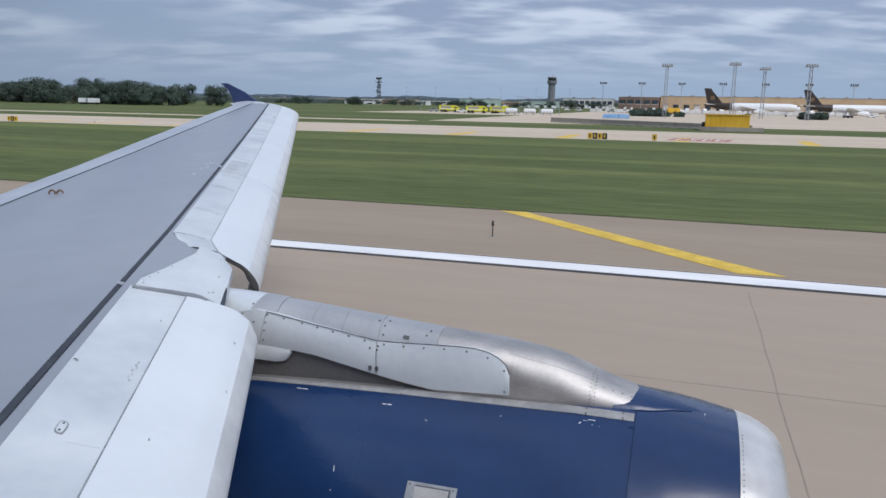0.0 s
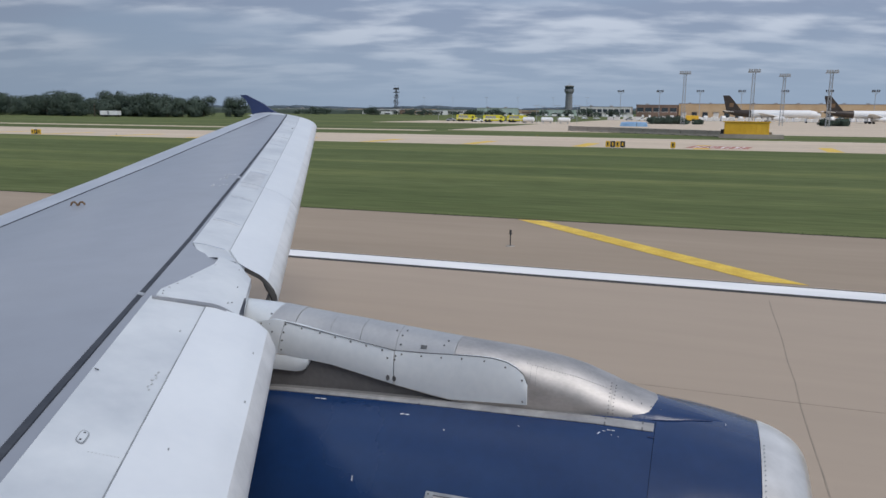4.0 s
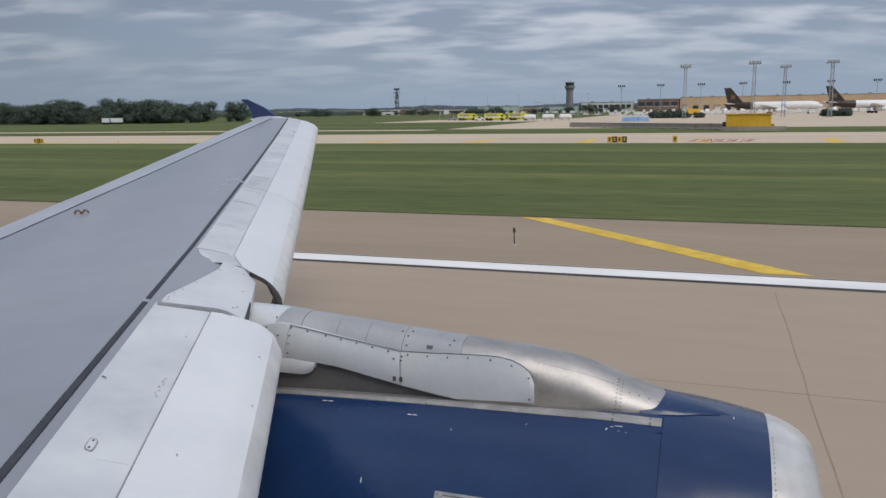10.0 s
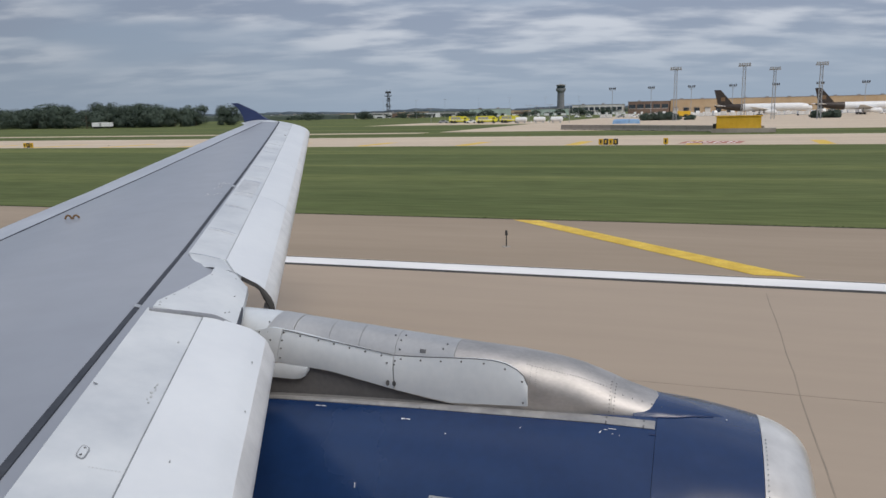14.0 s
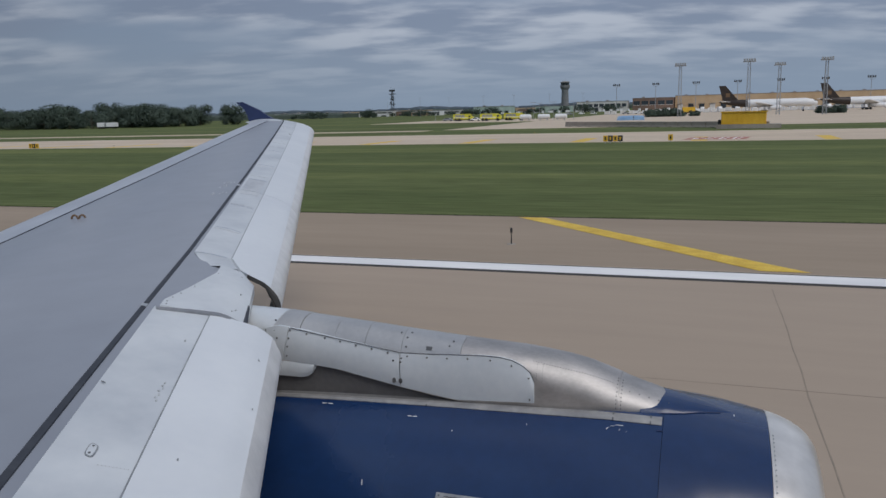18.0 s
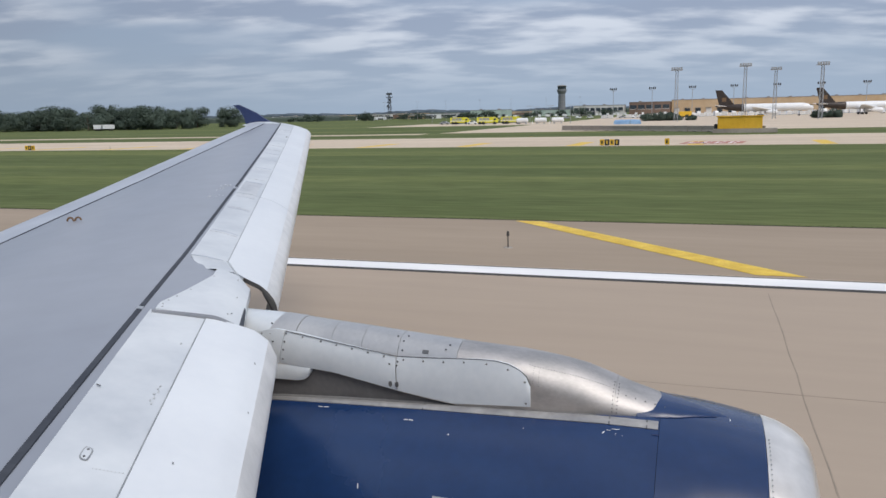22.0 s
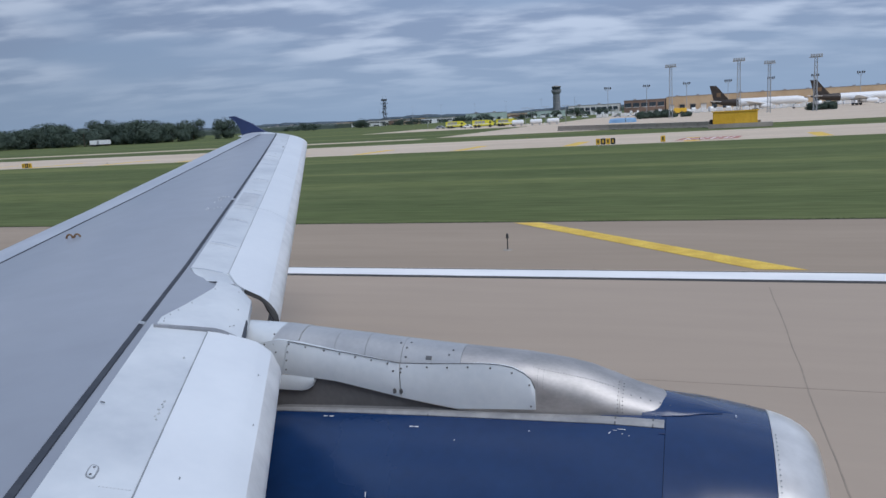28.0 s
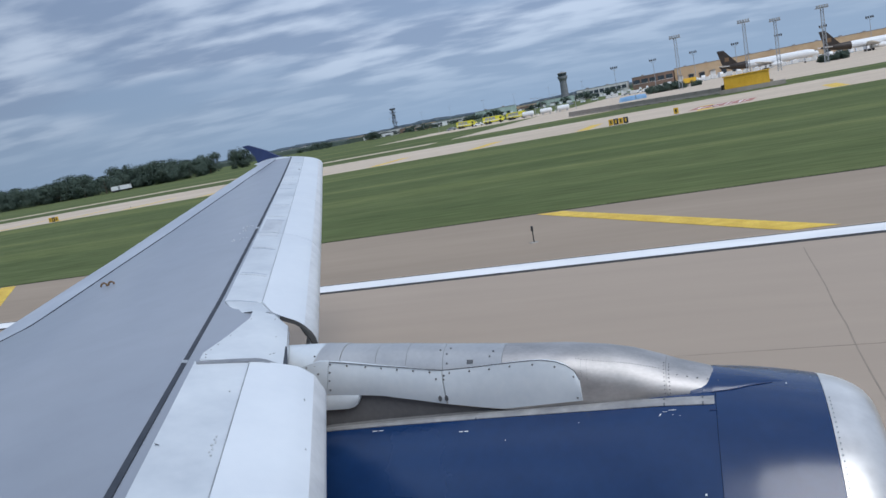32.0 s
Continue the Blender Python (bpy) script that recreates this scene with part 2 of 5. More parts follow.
# dark brown that stands for the shadow below the grass lip
lip_shade = surf("grass_lip_shade", (0.045, 0.042, 0.026), (0.075, 0.075, 0.042), 0.8, 0.95, stretch=(0.4, 1, 1), fine=6, fine_mix=0.4)
tar = surf("tar_seam", (0.25, 0.21, 0.17), (0.32, 0.265, 0.21), 2, 0.8)

# foliage green lifted and cooled to carry some distance haze
leaf = surf("tree_foliage", (0.062, 0.088, 0.072), (0.084, 0.112, 0.090), 0.4, 0.9, fine=2, fine_mix=0.18, vary=0.12)
bark = surf("bark", (0.07, 0.055, 0.04), (0.13, 0.10, 0.075), 6, 0.9)
# distance haze is mixed into this blue-grey base colour
far_wood = surf("haze_tinted_far_woods", (0.055, 0.080, 0.105), (0.080, 0.108, 0.130), 0.012, 0.95, fine=0.05, fine_mix=0.35)
tan_wall = surf("tan_cladding", (0.46, 0.33, 0.20), (0.53, 0.40, 0.26), 0.08, 0.8, fine=0.6, fine_mix=0.12)
brown_wall = surf("brown_brick_wall", (0.17, 0.115, 0.09), (0.22, 0.15, 0.115), 0.1, 0.85, fine=1.2, fine_mix=0.2)
pale_wall = surf("pale_wall_panel", (0.58, 0.58, 0.57), (0.68, 0.68, 0.66), 0.1, 0.7, fine=0.8, fine_mix=0.12)
roof_grey = surf("grey_roofing", (0.22, 0.22, 0.22), (0.32, 0.31, 0.30), 0.1, 0.85)
glass_dark = surf("dark_glazing", (0.03, 0.04, 0.05), (0.05, 0.065, 0.08), 0.5, 0.12, fine=2)
tower_concrete = surf("tower_concrete", (0.16, 0.175, 0.19), (0.21, 0.22, 0.235), 0.05, 0.8, fine=0.5)
barrier_concrete = surf("barrier_concrete", (0.27, 0.245, 0.215), (0.36, 0.33, 0.29), 0.3, 0.9, fine=3)
truck_lime = surf("lime_yellow_vehicle", (0.62, 0.58, 0.03), (0.72, 0.68, 0.06), 0.6, 0.35)
tank_yellow = surf("yellow_steel_panel", (0.66, 0.39, 0.02), (0.76, 0.47, 0.04), 0.4, 0.5, fine=4, fine_mix=0.2)
tarp_blue = surf("blue_tarpaulin", (0.18, 0.33, 0.55), (0.25, 0.42, 0.64), 0.5, 0.6)
tail_brown = surf("dark_brown_tail", (0.030, 0.022, 0.018), (0.045, 0.033, 0.026), 0.5, 0.4)
sign_black = surf("sign_black", (0.02, 0.02, 0.02), (0.035, 0.035, 0.035), 5, 0.6)


def grass_material():
    m = surf("mown_grass", (0.088, 0.114, 0.043), (0.116, 0.142, 0.058), 0.30, 0.95, stretch=(0.16, 1, 1), fine=2.2, fine_mix=0.5)
    n, l = m.node_tree.nodes, m.node_tree.links
    b = n["Principled BSDF"]
    src = b.inputs["Base Color"].links[0].from_socket
    tc, mp, nz = n.new("ShaderNodeTexCoord"), n.new("ShaderNodeMapping"), n.new("ShaderNodeTexNoise")
    mp.inputs["Scale"].default_value = (0.004, 0.075, 0)
    l.new(tc.outputs["Object"], mp.inputs["Vector"])
    l.new(mp.outputs[0], nz.inputs["Vector"])
    nz.inputs["Scale"].default_value, nz.inputs["Detail"].default_value = 1.0, 3.0
    r = n.new("ShaderNodeMapRange")
    r.interpolation_type = "SMOOTHSTEP"
    r.inputs["From Min"].default_value, r.inputs["From Max"].default_value = 0.44, 0.68
    l.new(nz.outputs["Fac"], r.inputs["Value"])
    mx = n.new("ShaderNodeMix")
    mx.data_type, mx.blend_type = "RGBA", "MULTIPLY"
    mx.inputs["B"].default_value = (1.55, 1.42, 1.36, 1)
    l.new(r.outputs[0], mx.inputs["Factor"])
    l.new(src, mx.inputs["A"])
    l.new(mx.outputs["Result"], b.inputs["Base Color"])
    return m


grass = grass_material()
for m in (leaf, grass):
    m.node_tree.nodes["Principled BSDF"].inputs["Specular IOR Level"].default_value = 0.08
blade = surf("grass_blades", (0.075, 0.11, 0.034), (0.115, 0.15, 0.05), 0.6, 0.9, fine=4)


# ---- building helpers ----
def part(name, bm, material, parent=None, label="", smooth=False):
    me = bpy.data.meshes.new(name)
    bmesh.ops.recalc_face_normals(bm, faces=bm.faces)
    bm.to_mesh(me)
    bm.free()
    me.materials.append(material)
    if smooth:
        for p in me.polygons:
            p.use_smooth = True
        me.set_sharp_from_angle(angle=radians(32))
    ob = new(name, me)
    if parent:
        ob.parent = parent
    return tagged(ob, label) if label else ob


def thing(name, at, label, category, group="", turn=0.0):
    e = new(name)
    e.empty_display_size = 0.2
    e.matrix_world = pose(*at, 0, 0, turn)
    return tagged(e, label, category, group)


def box(x0, x1, y0, y1, z0, z1, bevel=0.0, bm=None):
    bm = bm or bmesh.new()
    v = [bm.verts.new((x, y, z)) for x in (x0, x1) for y in (y0, y1) for z in (z0, z1)]
    fs = [bm.faces.new([v[k] for k in f]) for f in ((0, 1, 3, 2), (4, 6, 7, 5), (0, 4, 5, 1), (2, 3, 7, 6), (0, 2, 6, 4), (1, 5, 7, 3))]
    if bevel:
        bmesh.ops.bevel(bm, geom=list({e for f in fs for e in f.edges}), offset=bevel, segments=2, affect="EDGES", profile=0.5)
    return bm


def rod(p0, p1, r0, r1=None, seg=10, bm=None):
    bm = bm or bmesh.new()
    p0, p1 = Vector(p0), Vector(p1)
    r1 = r0 if r1 is None else r1
    q = (p1 - p0).to_track_quat("Z", "Y")
    a, b = [], []
    for k in range(seg):
        c, s = math.cos(2 * math.pi * k / seg), math.sin(2 * math.pi * k / seg)
        a.append(bm.verts.new(p0 + q @ Vector((c * r0, s * r0, 0))))
        b.append(bm.verts.new(p1 + q @ Vector((c * r1, s * r1, 0))))
    for k in range(seg):
        bm.faces.new((a[k], a[(k + 1) % seg], b[(k + 1) % seg], b[k]))
    bm.faces.new(a[::-1]), bm.faces.new(b)
    return bm


def loft(rings, closed=True, caps=True, bm=None):
    bm = bm or bmesh.new()
    vs = [[bm.verts.new(p) for p in ring] for ring in rings]
    m = len(vs[0])
    for a, b in zip(vs, vs[1:]):
        for k in range(m if closed else m - 1):
            bm.faces.new((a[k], a[(k + 1) % m], b[(k + 1) % m], b[k]))
    if caps and closed:
        bm.faces.new(vs[0][::-1]), bm.faces.new(vs[-1])
    return bm


def prism(outline, offset, bm=None):
    """A plate: an outline of points, thickened by the vector offset."""
    bm = bm or bmesh.new()
    d = Vector(offset)
    a = [bm.verts.new(p) for p in outline]
    b = [bm.verts.new(Vector(p) + d) for p in outline]
    m = len(a)
    bm.faces.new(a), bm.faces.new(b[::-1])
    for k in range(m):
        bm.faces.new((a[k], b[k], b[(k + 1) % m], a[(k + 1) % m]))
    return bm


def revolve(profile, axis_y, axis_z, seg=96, a0=0.0, a1=2 * math.pi, bm=None):
    """A shell of revolution about a line along x: profile of (x, radius)."""
    bm = bm or bmesh.new()
    full = a1 - a0 > 6.28
    count = seg if full else seg + 1
    rows = [[bm.verts.new((x, axis_y - r * math.sin(a0 + (a1 - a0) * k / seg), axis_z + r * math.cos(a0 + (a1 - a0) * k / seg)))
             for k in range(count)] for x, r in profile]
    for a, b in zip(rows, rows[1:]):
        for k in range(seg):
            bm.faces.new((a[k], a[(k + 1) % count], b[(k + 1) % count], b[k]))
    return bm


# ---- ground, runway and taxiway ----
def structure(name, bm, material, label):
    return tagged(part(name, bm, material), label, name.replace("_", " "), kind="structure")


structure("ground", box(-4700, 4700, -1500, 4700, -0.6, -0.03), grass, "mown green airfield grass in pale and dark mowing bands")
structure("runway", box(-1600, 1600, -24.0, 21.4, -0.5, 0.0), concrete, "tan grey concrete runway with faint rubber streaks")
structure("runway_shoulder", box(-1600, 1600, 21.4, 31.0, -0.5, -0.004), shoulder, "darker brown paved shoulder beside the runway edge line")
structure("taxiway", box(-1600, 1600, 100.5, 139.0, -0.5, 0.0), taxi_concrete, "pale concrete parallel taxiway beyond the grass")
structure("service_road", box(-1600, -62, 166.0, 174.0, -0.5, 0.0), taxi_concrete, "pale narrow service road across the grass")
structure("apron", box(-60, 1500, 176.0, 1010.0, -0.5, 0.0), taxi_concrete, "wide pale concrete cargo apron")
structure("runway_edge_line", box(-1600, 1600, 20.27, 21.16, -0.01, 0.005), line_white, "continuous white painted runway edge line")
structure("runway_edge_line_border", box(-1600, 1600, 20.0, 20.268, -0.01, 0.004), border_black, "dark border along the white edge line")

structure("runway_edge_line_far_border", box(-1600, 1600, 21.162, 21.26, -0.01, 0.004), border_black, "dark border beyond the white edge line")

# the grass lip's shadow line, laid down as a dark strip
structure("grass_edge", box(-1600, 1600, 30.90, 31.06, -0.4, 0.003), lip_shade, "dark brown strip painting the shadow line where the grass meets the shoulder")


def marking(name, pts, material, label):
    return structure(name, prism([(x, y, 0.002) for x, y in pts], (0, 0, 0.005)), material, label)


for k in range(-14, 15):
    x = k * 30.48 - 2.3
    if -330 < x < 330 and not 45 < x < 125:
        marking("shoulder_chevron", [(x - 5.0, 30.75), (x - 3.9, 30.75), (x + 5.0, 21.55), (x + 3.75, 21.55)], line_yellow, "diagonal yellow shoulder marking stripe")
for k in range(-11, 16):
    x = k * 15.24 - 1.0
    marking("taxiway_dash", [(x - 0.9, 101.2), (x + 0.9, 101.2), (x + 1.2, 113.6), (x - 0.6, 113.6)], line_yellow, "short yellow taxiway shoulder dash")


# connecting taxiway ahead of the aeroplane, with rounded grass islands on both sides
LINK_X = 88.0


def link_outline(half, r, y0, y1):
    """The plan of a paved link between two pavements: its sides flare out in quarter circles at both ends."""
    right = [(half + r - r * math.cos(a), y0 + r - r * math.sin(a)) for a in [math.pi / 2 * (1 - k / 14) for k in range(15)]]
    right += [(half + r - r * math.cos(a), y1 - r + r * math.sin(a)) for a in [math.pi / 2 * k / 14 for k in range(15)]]
    return [(LINK_X + x, y) for x, y in right]


def paved(name, half, r, y0, y1, top, material, label):
    side = link_outline(half, r, y0, y1)
    ring = side + [(2 * LINK_X - x, y) for x, y in side[::-1]]
    return structure(name, prism([(x, y, -0.4) for x, y in ring], (0, 0, 0.4 + top)), material, label)


def ribbon(name, pts, wide, material, label, top=0.006):
    """A painted line of even width along points on the ground."""
    bm = bmesh.new()
    rows = []
    for k, (x, y) in enumerate(pts):
        a, b = pts[max(0, k - 1)], pts[min(len(pts) - 1, k + 1)]
        d = Vector((b[0] - a[0], b[1] - a[1])).normalized() * wide / 2
        rows.append([(x - d.y, y + d.x, top), (x + d.y, y - d.x, top), (x + d.y, y - d.x, -0.002), (x - d.y, y + d.x, -0.002)])
    return structure(name, loft(rows, bm=bm), material, label)


paved("link_shoulder", 21.0, 21.0, 30.98, 100.52, -0.002, shoulder, "brown paved shoulder round the connecting taxiway")
paved("connecting_taxiway", 14.0, 34.0, 21.30, 100.54, 0.001, concrete, "tan concrete connecting taxiway between runway and taxiway")
for sgn in (-1, 1):
    edge = [(LINK_X + sgn * (x - LINK_X), y) for x, y in link_outline(13.3, 34.0, 23.0, 99.0)]
    ribbon("link_edge_border", edge, 0.62, border_black, "dark border under the double yellow edge line", 0.0045)
    for off in (-0.2, 0.2):
        ribbon("link_edge_line", [(x + off * sgn, y) for x, y in edge], 0.15, line_yellow, "yellow double edge line of the connecting taxiway", 0.0075)
    for k in range(6):
        y = 45 + 7.5 * k
        flare = float(np.interp(y, (45, 55, 70, 82.5), (5.2, 0.9, 0.9, 6.0)))
        x0, x1 = LINK_X + sgn * (14.6 + flare), LINK_X + sgn * (20.4 + flare)
        marking("shoulder_crossbar", [(x0, y), (x1, y), (x1, y + 0.9), (x0, y + 0.9)], line_yellow, "yellow crossbar on the taxiway shoulder")
    lead = [(LINK_X + sgn * (46 - 46 * math.sin(a)), 12.0 + 52 * (1 - math.cos(a))) for a in [math.pi / 2 * k / 20 for k in range(21)]]
    ribbon("lead_off_border", lead, 0.55, border_black, "dark border under the curved yellow line", 0.0035)
    ribbon("lead_off_line", lead, 0.24, line_yellow, "curved yellow lead-off line from the runway", 0.0078)
ribbon("link_centre_border", [(LINK_X, 12.0), (LINK_X, 118.0)], 0.85, border_black, "dark border under the yellow centre line", 0.0055)
ribbon("link_centre_line", [(LINK_X, 12.0), (LINK_X, 118.0)], 0.42, line_yellow, "bold yellow centre line of the connecting taxiway", 0.0085)
for k in range(4):
    y = 84.0 + 0.6 * k
    ribbon("hold_line", [(LINK_X - 14, y), (LINK_X + 14, y)], 0.28, line_yellow, "yellow holding position line across the taxiway", 0.0095)

# broad white landing marking with rubber streaks on the runway
block = structure("aiming_point_marking", box(58, 104, 9.0, 18.4, -0.01, 0.0062), line_white, "broad white aiming point marking worn by tyres")
for x0, x1, y0, y1 in ((57.4, 57.98, 8.7, 18.7), (104.02, 104.6, 8.7, 18.7), (57.99, 104.01, 18.42, 18.7), (57.99, 104.01, 8.7, 8.98)):
    part("dark_border", box(x0, x1, y0, y1, -0.01, 0.0054), border_black, block, "dark border round the marking")
rj = random.Random(3)
for x in (-59.4, -28.9, 1.6, 32.1):
    ribbon("pavement_joint", [(x + rj.uniform(-0.018, 0.018), -19 + 1.2 * k) for k in range(33)], 0.02, tar, "thin ragged sealed joint across the runway concrete", 0.003)
for y in (5.0, 12.4):
    structure("pavement_joint", box(-300, 300, y, y + 0.02, -0.01, 0.003), tar, "thin sealed joint along the runway concrete")


# ---- the airliner: wing, slats, pylon, engine and cabin side ----
plane = thing("airliner", (0, 0, 0), "airliner with grey wing, white slats and navy engine", "aircraft")
S_AT = (0, .01, .03, .07, .15, .25, .4, .55, .7, .8, .9, 1.0)
H_AT = (0, .022, .038, .055, .072, .080, .080, .068, .045, .022, -.01, -.05)


def le(y):
    tip = max(0.0, y - 14.75)
    return -2.75 - 0.508 * (y - 4.5) - 0.9 * tip * tip, 3.12 + 0.0822 * (y - 4.5) + 0.00125 * max(0.0, y - 7.0) ** 2


def chord(y):
    return 6.1 - 0.5 * (y - 0.25) if y < 4.65 else 3.9 - 0.2237 * (y - 4.65)


def tilt(y):
    return float(np.interp(y, (0, 4.5, 8, 11, 15.2), (.03, .033, .062, .10, .17)))


def skin(y, d, lift=0.0):
    """The wing's upper surface at span y, d metres behind the leading edge."""
    x, z = le(y)
    c = chord(y)
    s = d / c
    return Vector((x - d, y, z + c * (float(np.interp(s, S_AT, H_AT)) + s * tilt(y)) + lift))


def wing_ring(y, d0, d1, drop, lift=0.0, steps=18):
    ds = [d0 + (d1 - d0) * (k / steps) for k in range(steps + 1)]
    up = [skin(y, d, lift) for d in ds]
    c = chord(y)
    low = []
    for k, d in enumerate(ds[1:-1][::-1]):
        t = (d - d0) / (d1 - d0)
        th = drop * c * (math.sqrt(t) * (1 - t) * 2.2 + 0.03)
        low.append(skin(y, d) - Vector((0, 0, th)))
    return up + low


SPAN = [0.1 + k * 0.5 for k in range(30)] + [14.75]
part("wing_skin", loft([wing_ring(y, 0.28, chord(y) * 0.98, 0.11) for y in SPAN]), wing_grey, plane, "matt grey painted wing upper skin", True)
part("wing_tip", loft([wing_ring(14.76 + 0.1 * k, 0.0, chord(14.76 + 0.1 * k), 0.10 - 0.015 * k) for k in range(6)]), slat_white, plane, "pale rounded wing tip cap", True)


def strip(y0, y1, d0, d1, lift, thick, steps=24, absolute=True):
    """A thin panel lying on the wing between two lines."""
    rings = []
    for k in range(steps + 1):
        y = y0 + (y1 - y0) * k / steps
        a, b = (d0(y), d1(y)) if callable(d0) else (d0, d1)
        n = 7
        up = [skin(y, a + (b - a) * j / n, lift) for j in range(n + 1)]
        rings.append(up + [p - Vector((0, 0, thick)) for p in up[::-1]])
    return loft(rings)


part("seal_strip", strip(0.2, 15.15, lambda y: 0.752 - 0.003 * y, lambda y: 0.783 - 0.003 * y, 0.004, 0.02, 60), seal_gap_dark, plane, "dark sealing strip behind the slats")
part("seal_joint", strip(3.33, 3.37, 0.738, 0.777, 0.007, 0.02, 2), rivet_pale, plane)
part("spoiler_panel", strip(0.2, 14.9, lambda y: chord(y) * 0.685, lambda y: chord(y) * 0.985, 0.006, 0.02, 50), spoiler_paint, plane, "pale spoiler and aileron panels along the trailing edge", True)
part("spoiler_gap", strip(0.2, 14.6, lambda y: chord(y) * 0.685 - 0.022, lambda y: chord(y) * 0.685, 0.003, 0.02, 50), seal_gap_dark, plane, "narrow dark hinge gap")


def slat(y0, y1, d_te, d_split, label, skew=0.0, inner=None, outer=None, deep=0.022, fwd=0.0, bound=0.075):
    """One slat segment: trailing skin, nose skin with its rounded leading edge and hollow underside;
    inner and outer give the end's shift in span at a distance behind the edge."""
    def cut(y, d):
        a, b = max(0.0, 1 - (y - y0) / 0.55), max(0.0, 1 - (y1 - y) / 0.55)
        return y + (a * float(np.interp(d, *inner)) if inner else 0.0) + (b * float(np.interp(d, *outer)) if outer else 0.0)

    ys = [y0 + (y1 - y0) * k / 14 for k in range(15)]
    nose, rear, edge = [], [], []
    for y_rear in ys:
        push = skew * (y_rear - y0) / (y1 - y0)
        y = y_rear + push
        up = [skin(cut(y, d), d, 0.018) + Vector((fwd * min(1.0, max(0.0, (0.32 - d) / 0.22)), 0, 0)) for d in (d_split, 0.30, 0.24, 0.18, 0.13, 0.10, bound)]
        ye = cut(y, 0.04)
        x, z = le(ye)
        hz = skin(ye, bound, 0.018).z - z
        x += fwd
        rim = [skin(cut(y, bound), bound, 0.0195) + Vector((fwd, 0, 0)), Vector((x - bound * 0.73, ye, z + hz * 0.84)), Vector((x - 0.026, ye, z + hz * 0.6)), Vector((x - 0.006, ye, z + hz * 0.3)), Vector((x, ye, z)),
               Vector((x - 0.008, ye, z - 0.035)), Vector((x - 0.045, ye, z - 0.07)), Vector((x - 0.10, ye, z - 0.085))]
        back = Vector((x - 0.16, ye, z - 0.03))
        nose.append(up + [p + Vector((-0.012, 0, -0.026)) for p in up[::-1]])
        edge.append(rim + [p + (back - p) * 0.30 for p in rim[::-1]])
        top = []
        for k in range(6):
            d = d_split + 0.004 + (d_te - d_split - 0.004) * k / 5
            top.append(skin(cut(y_rear + push * (1 - k / 5), d), d, 0.014))
        rear.append(top + [p - Vector((0, 0, 0.012 + deep * (1 - k / 5))) for k, p in list(enumerate(top))[::-1]])
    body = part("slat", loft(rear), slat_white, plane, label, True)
    part("nose_skin", loft(nose), slat_nose_white, body, "paler white slat nose skin", True)
    part("leading_edge", loft(edge), nose_edge, body, "worn pale leading edge", True)
    if inner:
        # flat end plate; the hollow's shade is only its dark colour
        end = [p - Vector((0, 0.004, 0)) for p in nose[0][2:7] + edge[0][1:15] + nose[0][8:12]]
        part("end_rib", prism(end, (0, -0.004, 0)), gap_dark, body, "flat dark plate painting the shaded hollow of the slat end")
    # grey line on the seam: shading of the skin step put into colour
    part("skin_seam", strip(cut(y0, d_split), y1 + skew, d_split - 0.003, d_split + 0.003, 0.0185, 0.012, 14), steel, body, "thin grey line along the seam, painting the shaded step between slat skins")
    for y in (y0 + (y1 - y0) * (0.22 + 0.02 * y0), y0 + (y1 - y0) * (0.80 - 0.02 * y0)) if y0 > 4 else ():
        part("skin_joint", strip(y, y + 0.012, d_split + 0.03, d_te - 0.02, 0.0165, 0.006, 2), scuff, body)
    return body


slat(0.35, 3.34, 0.685, 0.36, "extended inboard white slat with scuffed trailing skin", 0.15, outer=((0.03, 0.15, 0.34), (0.10, 0.07, 0.0)), fwd=0.062, bound=0.05)
slat(4.50, 7.0, 0.70, 0.40, "extended outboard white slat segment", inner=((0.03, 0.14, 0.23, 0.31, 0.40, 0.44, 0.70), (-0.08, -0.10, -0.12, -0.10, 0.11, 0.086, 0.032)), deep=0.062)
for y0, y1 in ((7.012, 9.6), (9.612, 12.2), (12.212, 14.74)):
    slat(y0, y1, 0.70, 0.40, "extended outboard white slat segment")


def plate(corners, lift, thick, n=8):
    """A panel on the wing spanned by four corners (span, distance behind the edge)."""
    (a, b, c, d) = corners
    rings = []
    for i in range(n + 1):
        u = i / n
        p, q = [a[k] + (b[k] - a[k]) * u for k in (0, 1)], [d[k] + (c[k] - d[k]) * u for k in (0, 1)]
        up = [skin(p[0] + (q[0] - p[0]) * j / n, p[1] + (q[1] - p[1]) * j / n, lift) for j in range(n + 1)]
        rings.append(up + [v - Vector((0, 0, thick)) for v in up[::-1]])
    return loft(rings)


def chain_panel(rear, front, lift, thick, roll=0.0, n=16):
    """A panel on the wing between two chains of (span, distance behind the edge); roll drops its front edge."""
    def along(chain, u):
        k = min(int(u * (len(chain) - 1)), len(chain) - 2)
        f = u * (len(chain) - 1) - k
        return [chain[k][q] + (chain[k + 1][q] - chain[k][q]) * f for q in (0, 1)]
    rings = []
    for i in range(n + 1):
        a, b = along(rear, i / n), along(front, i / n)
        up = [skin(a[0] + (b[0] - a[0]) * j / 12, a[1] + (b[1] - a[1]) * j / 12, lift - roll * max(0.0, j / 12 - 0.72) ** 2 / 0.0784) for j in range(13)]
        rings.append(up + [v - Vector((0, 0, thick)) for v in up[::-1]])
    return loft(rings)


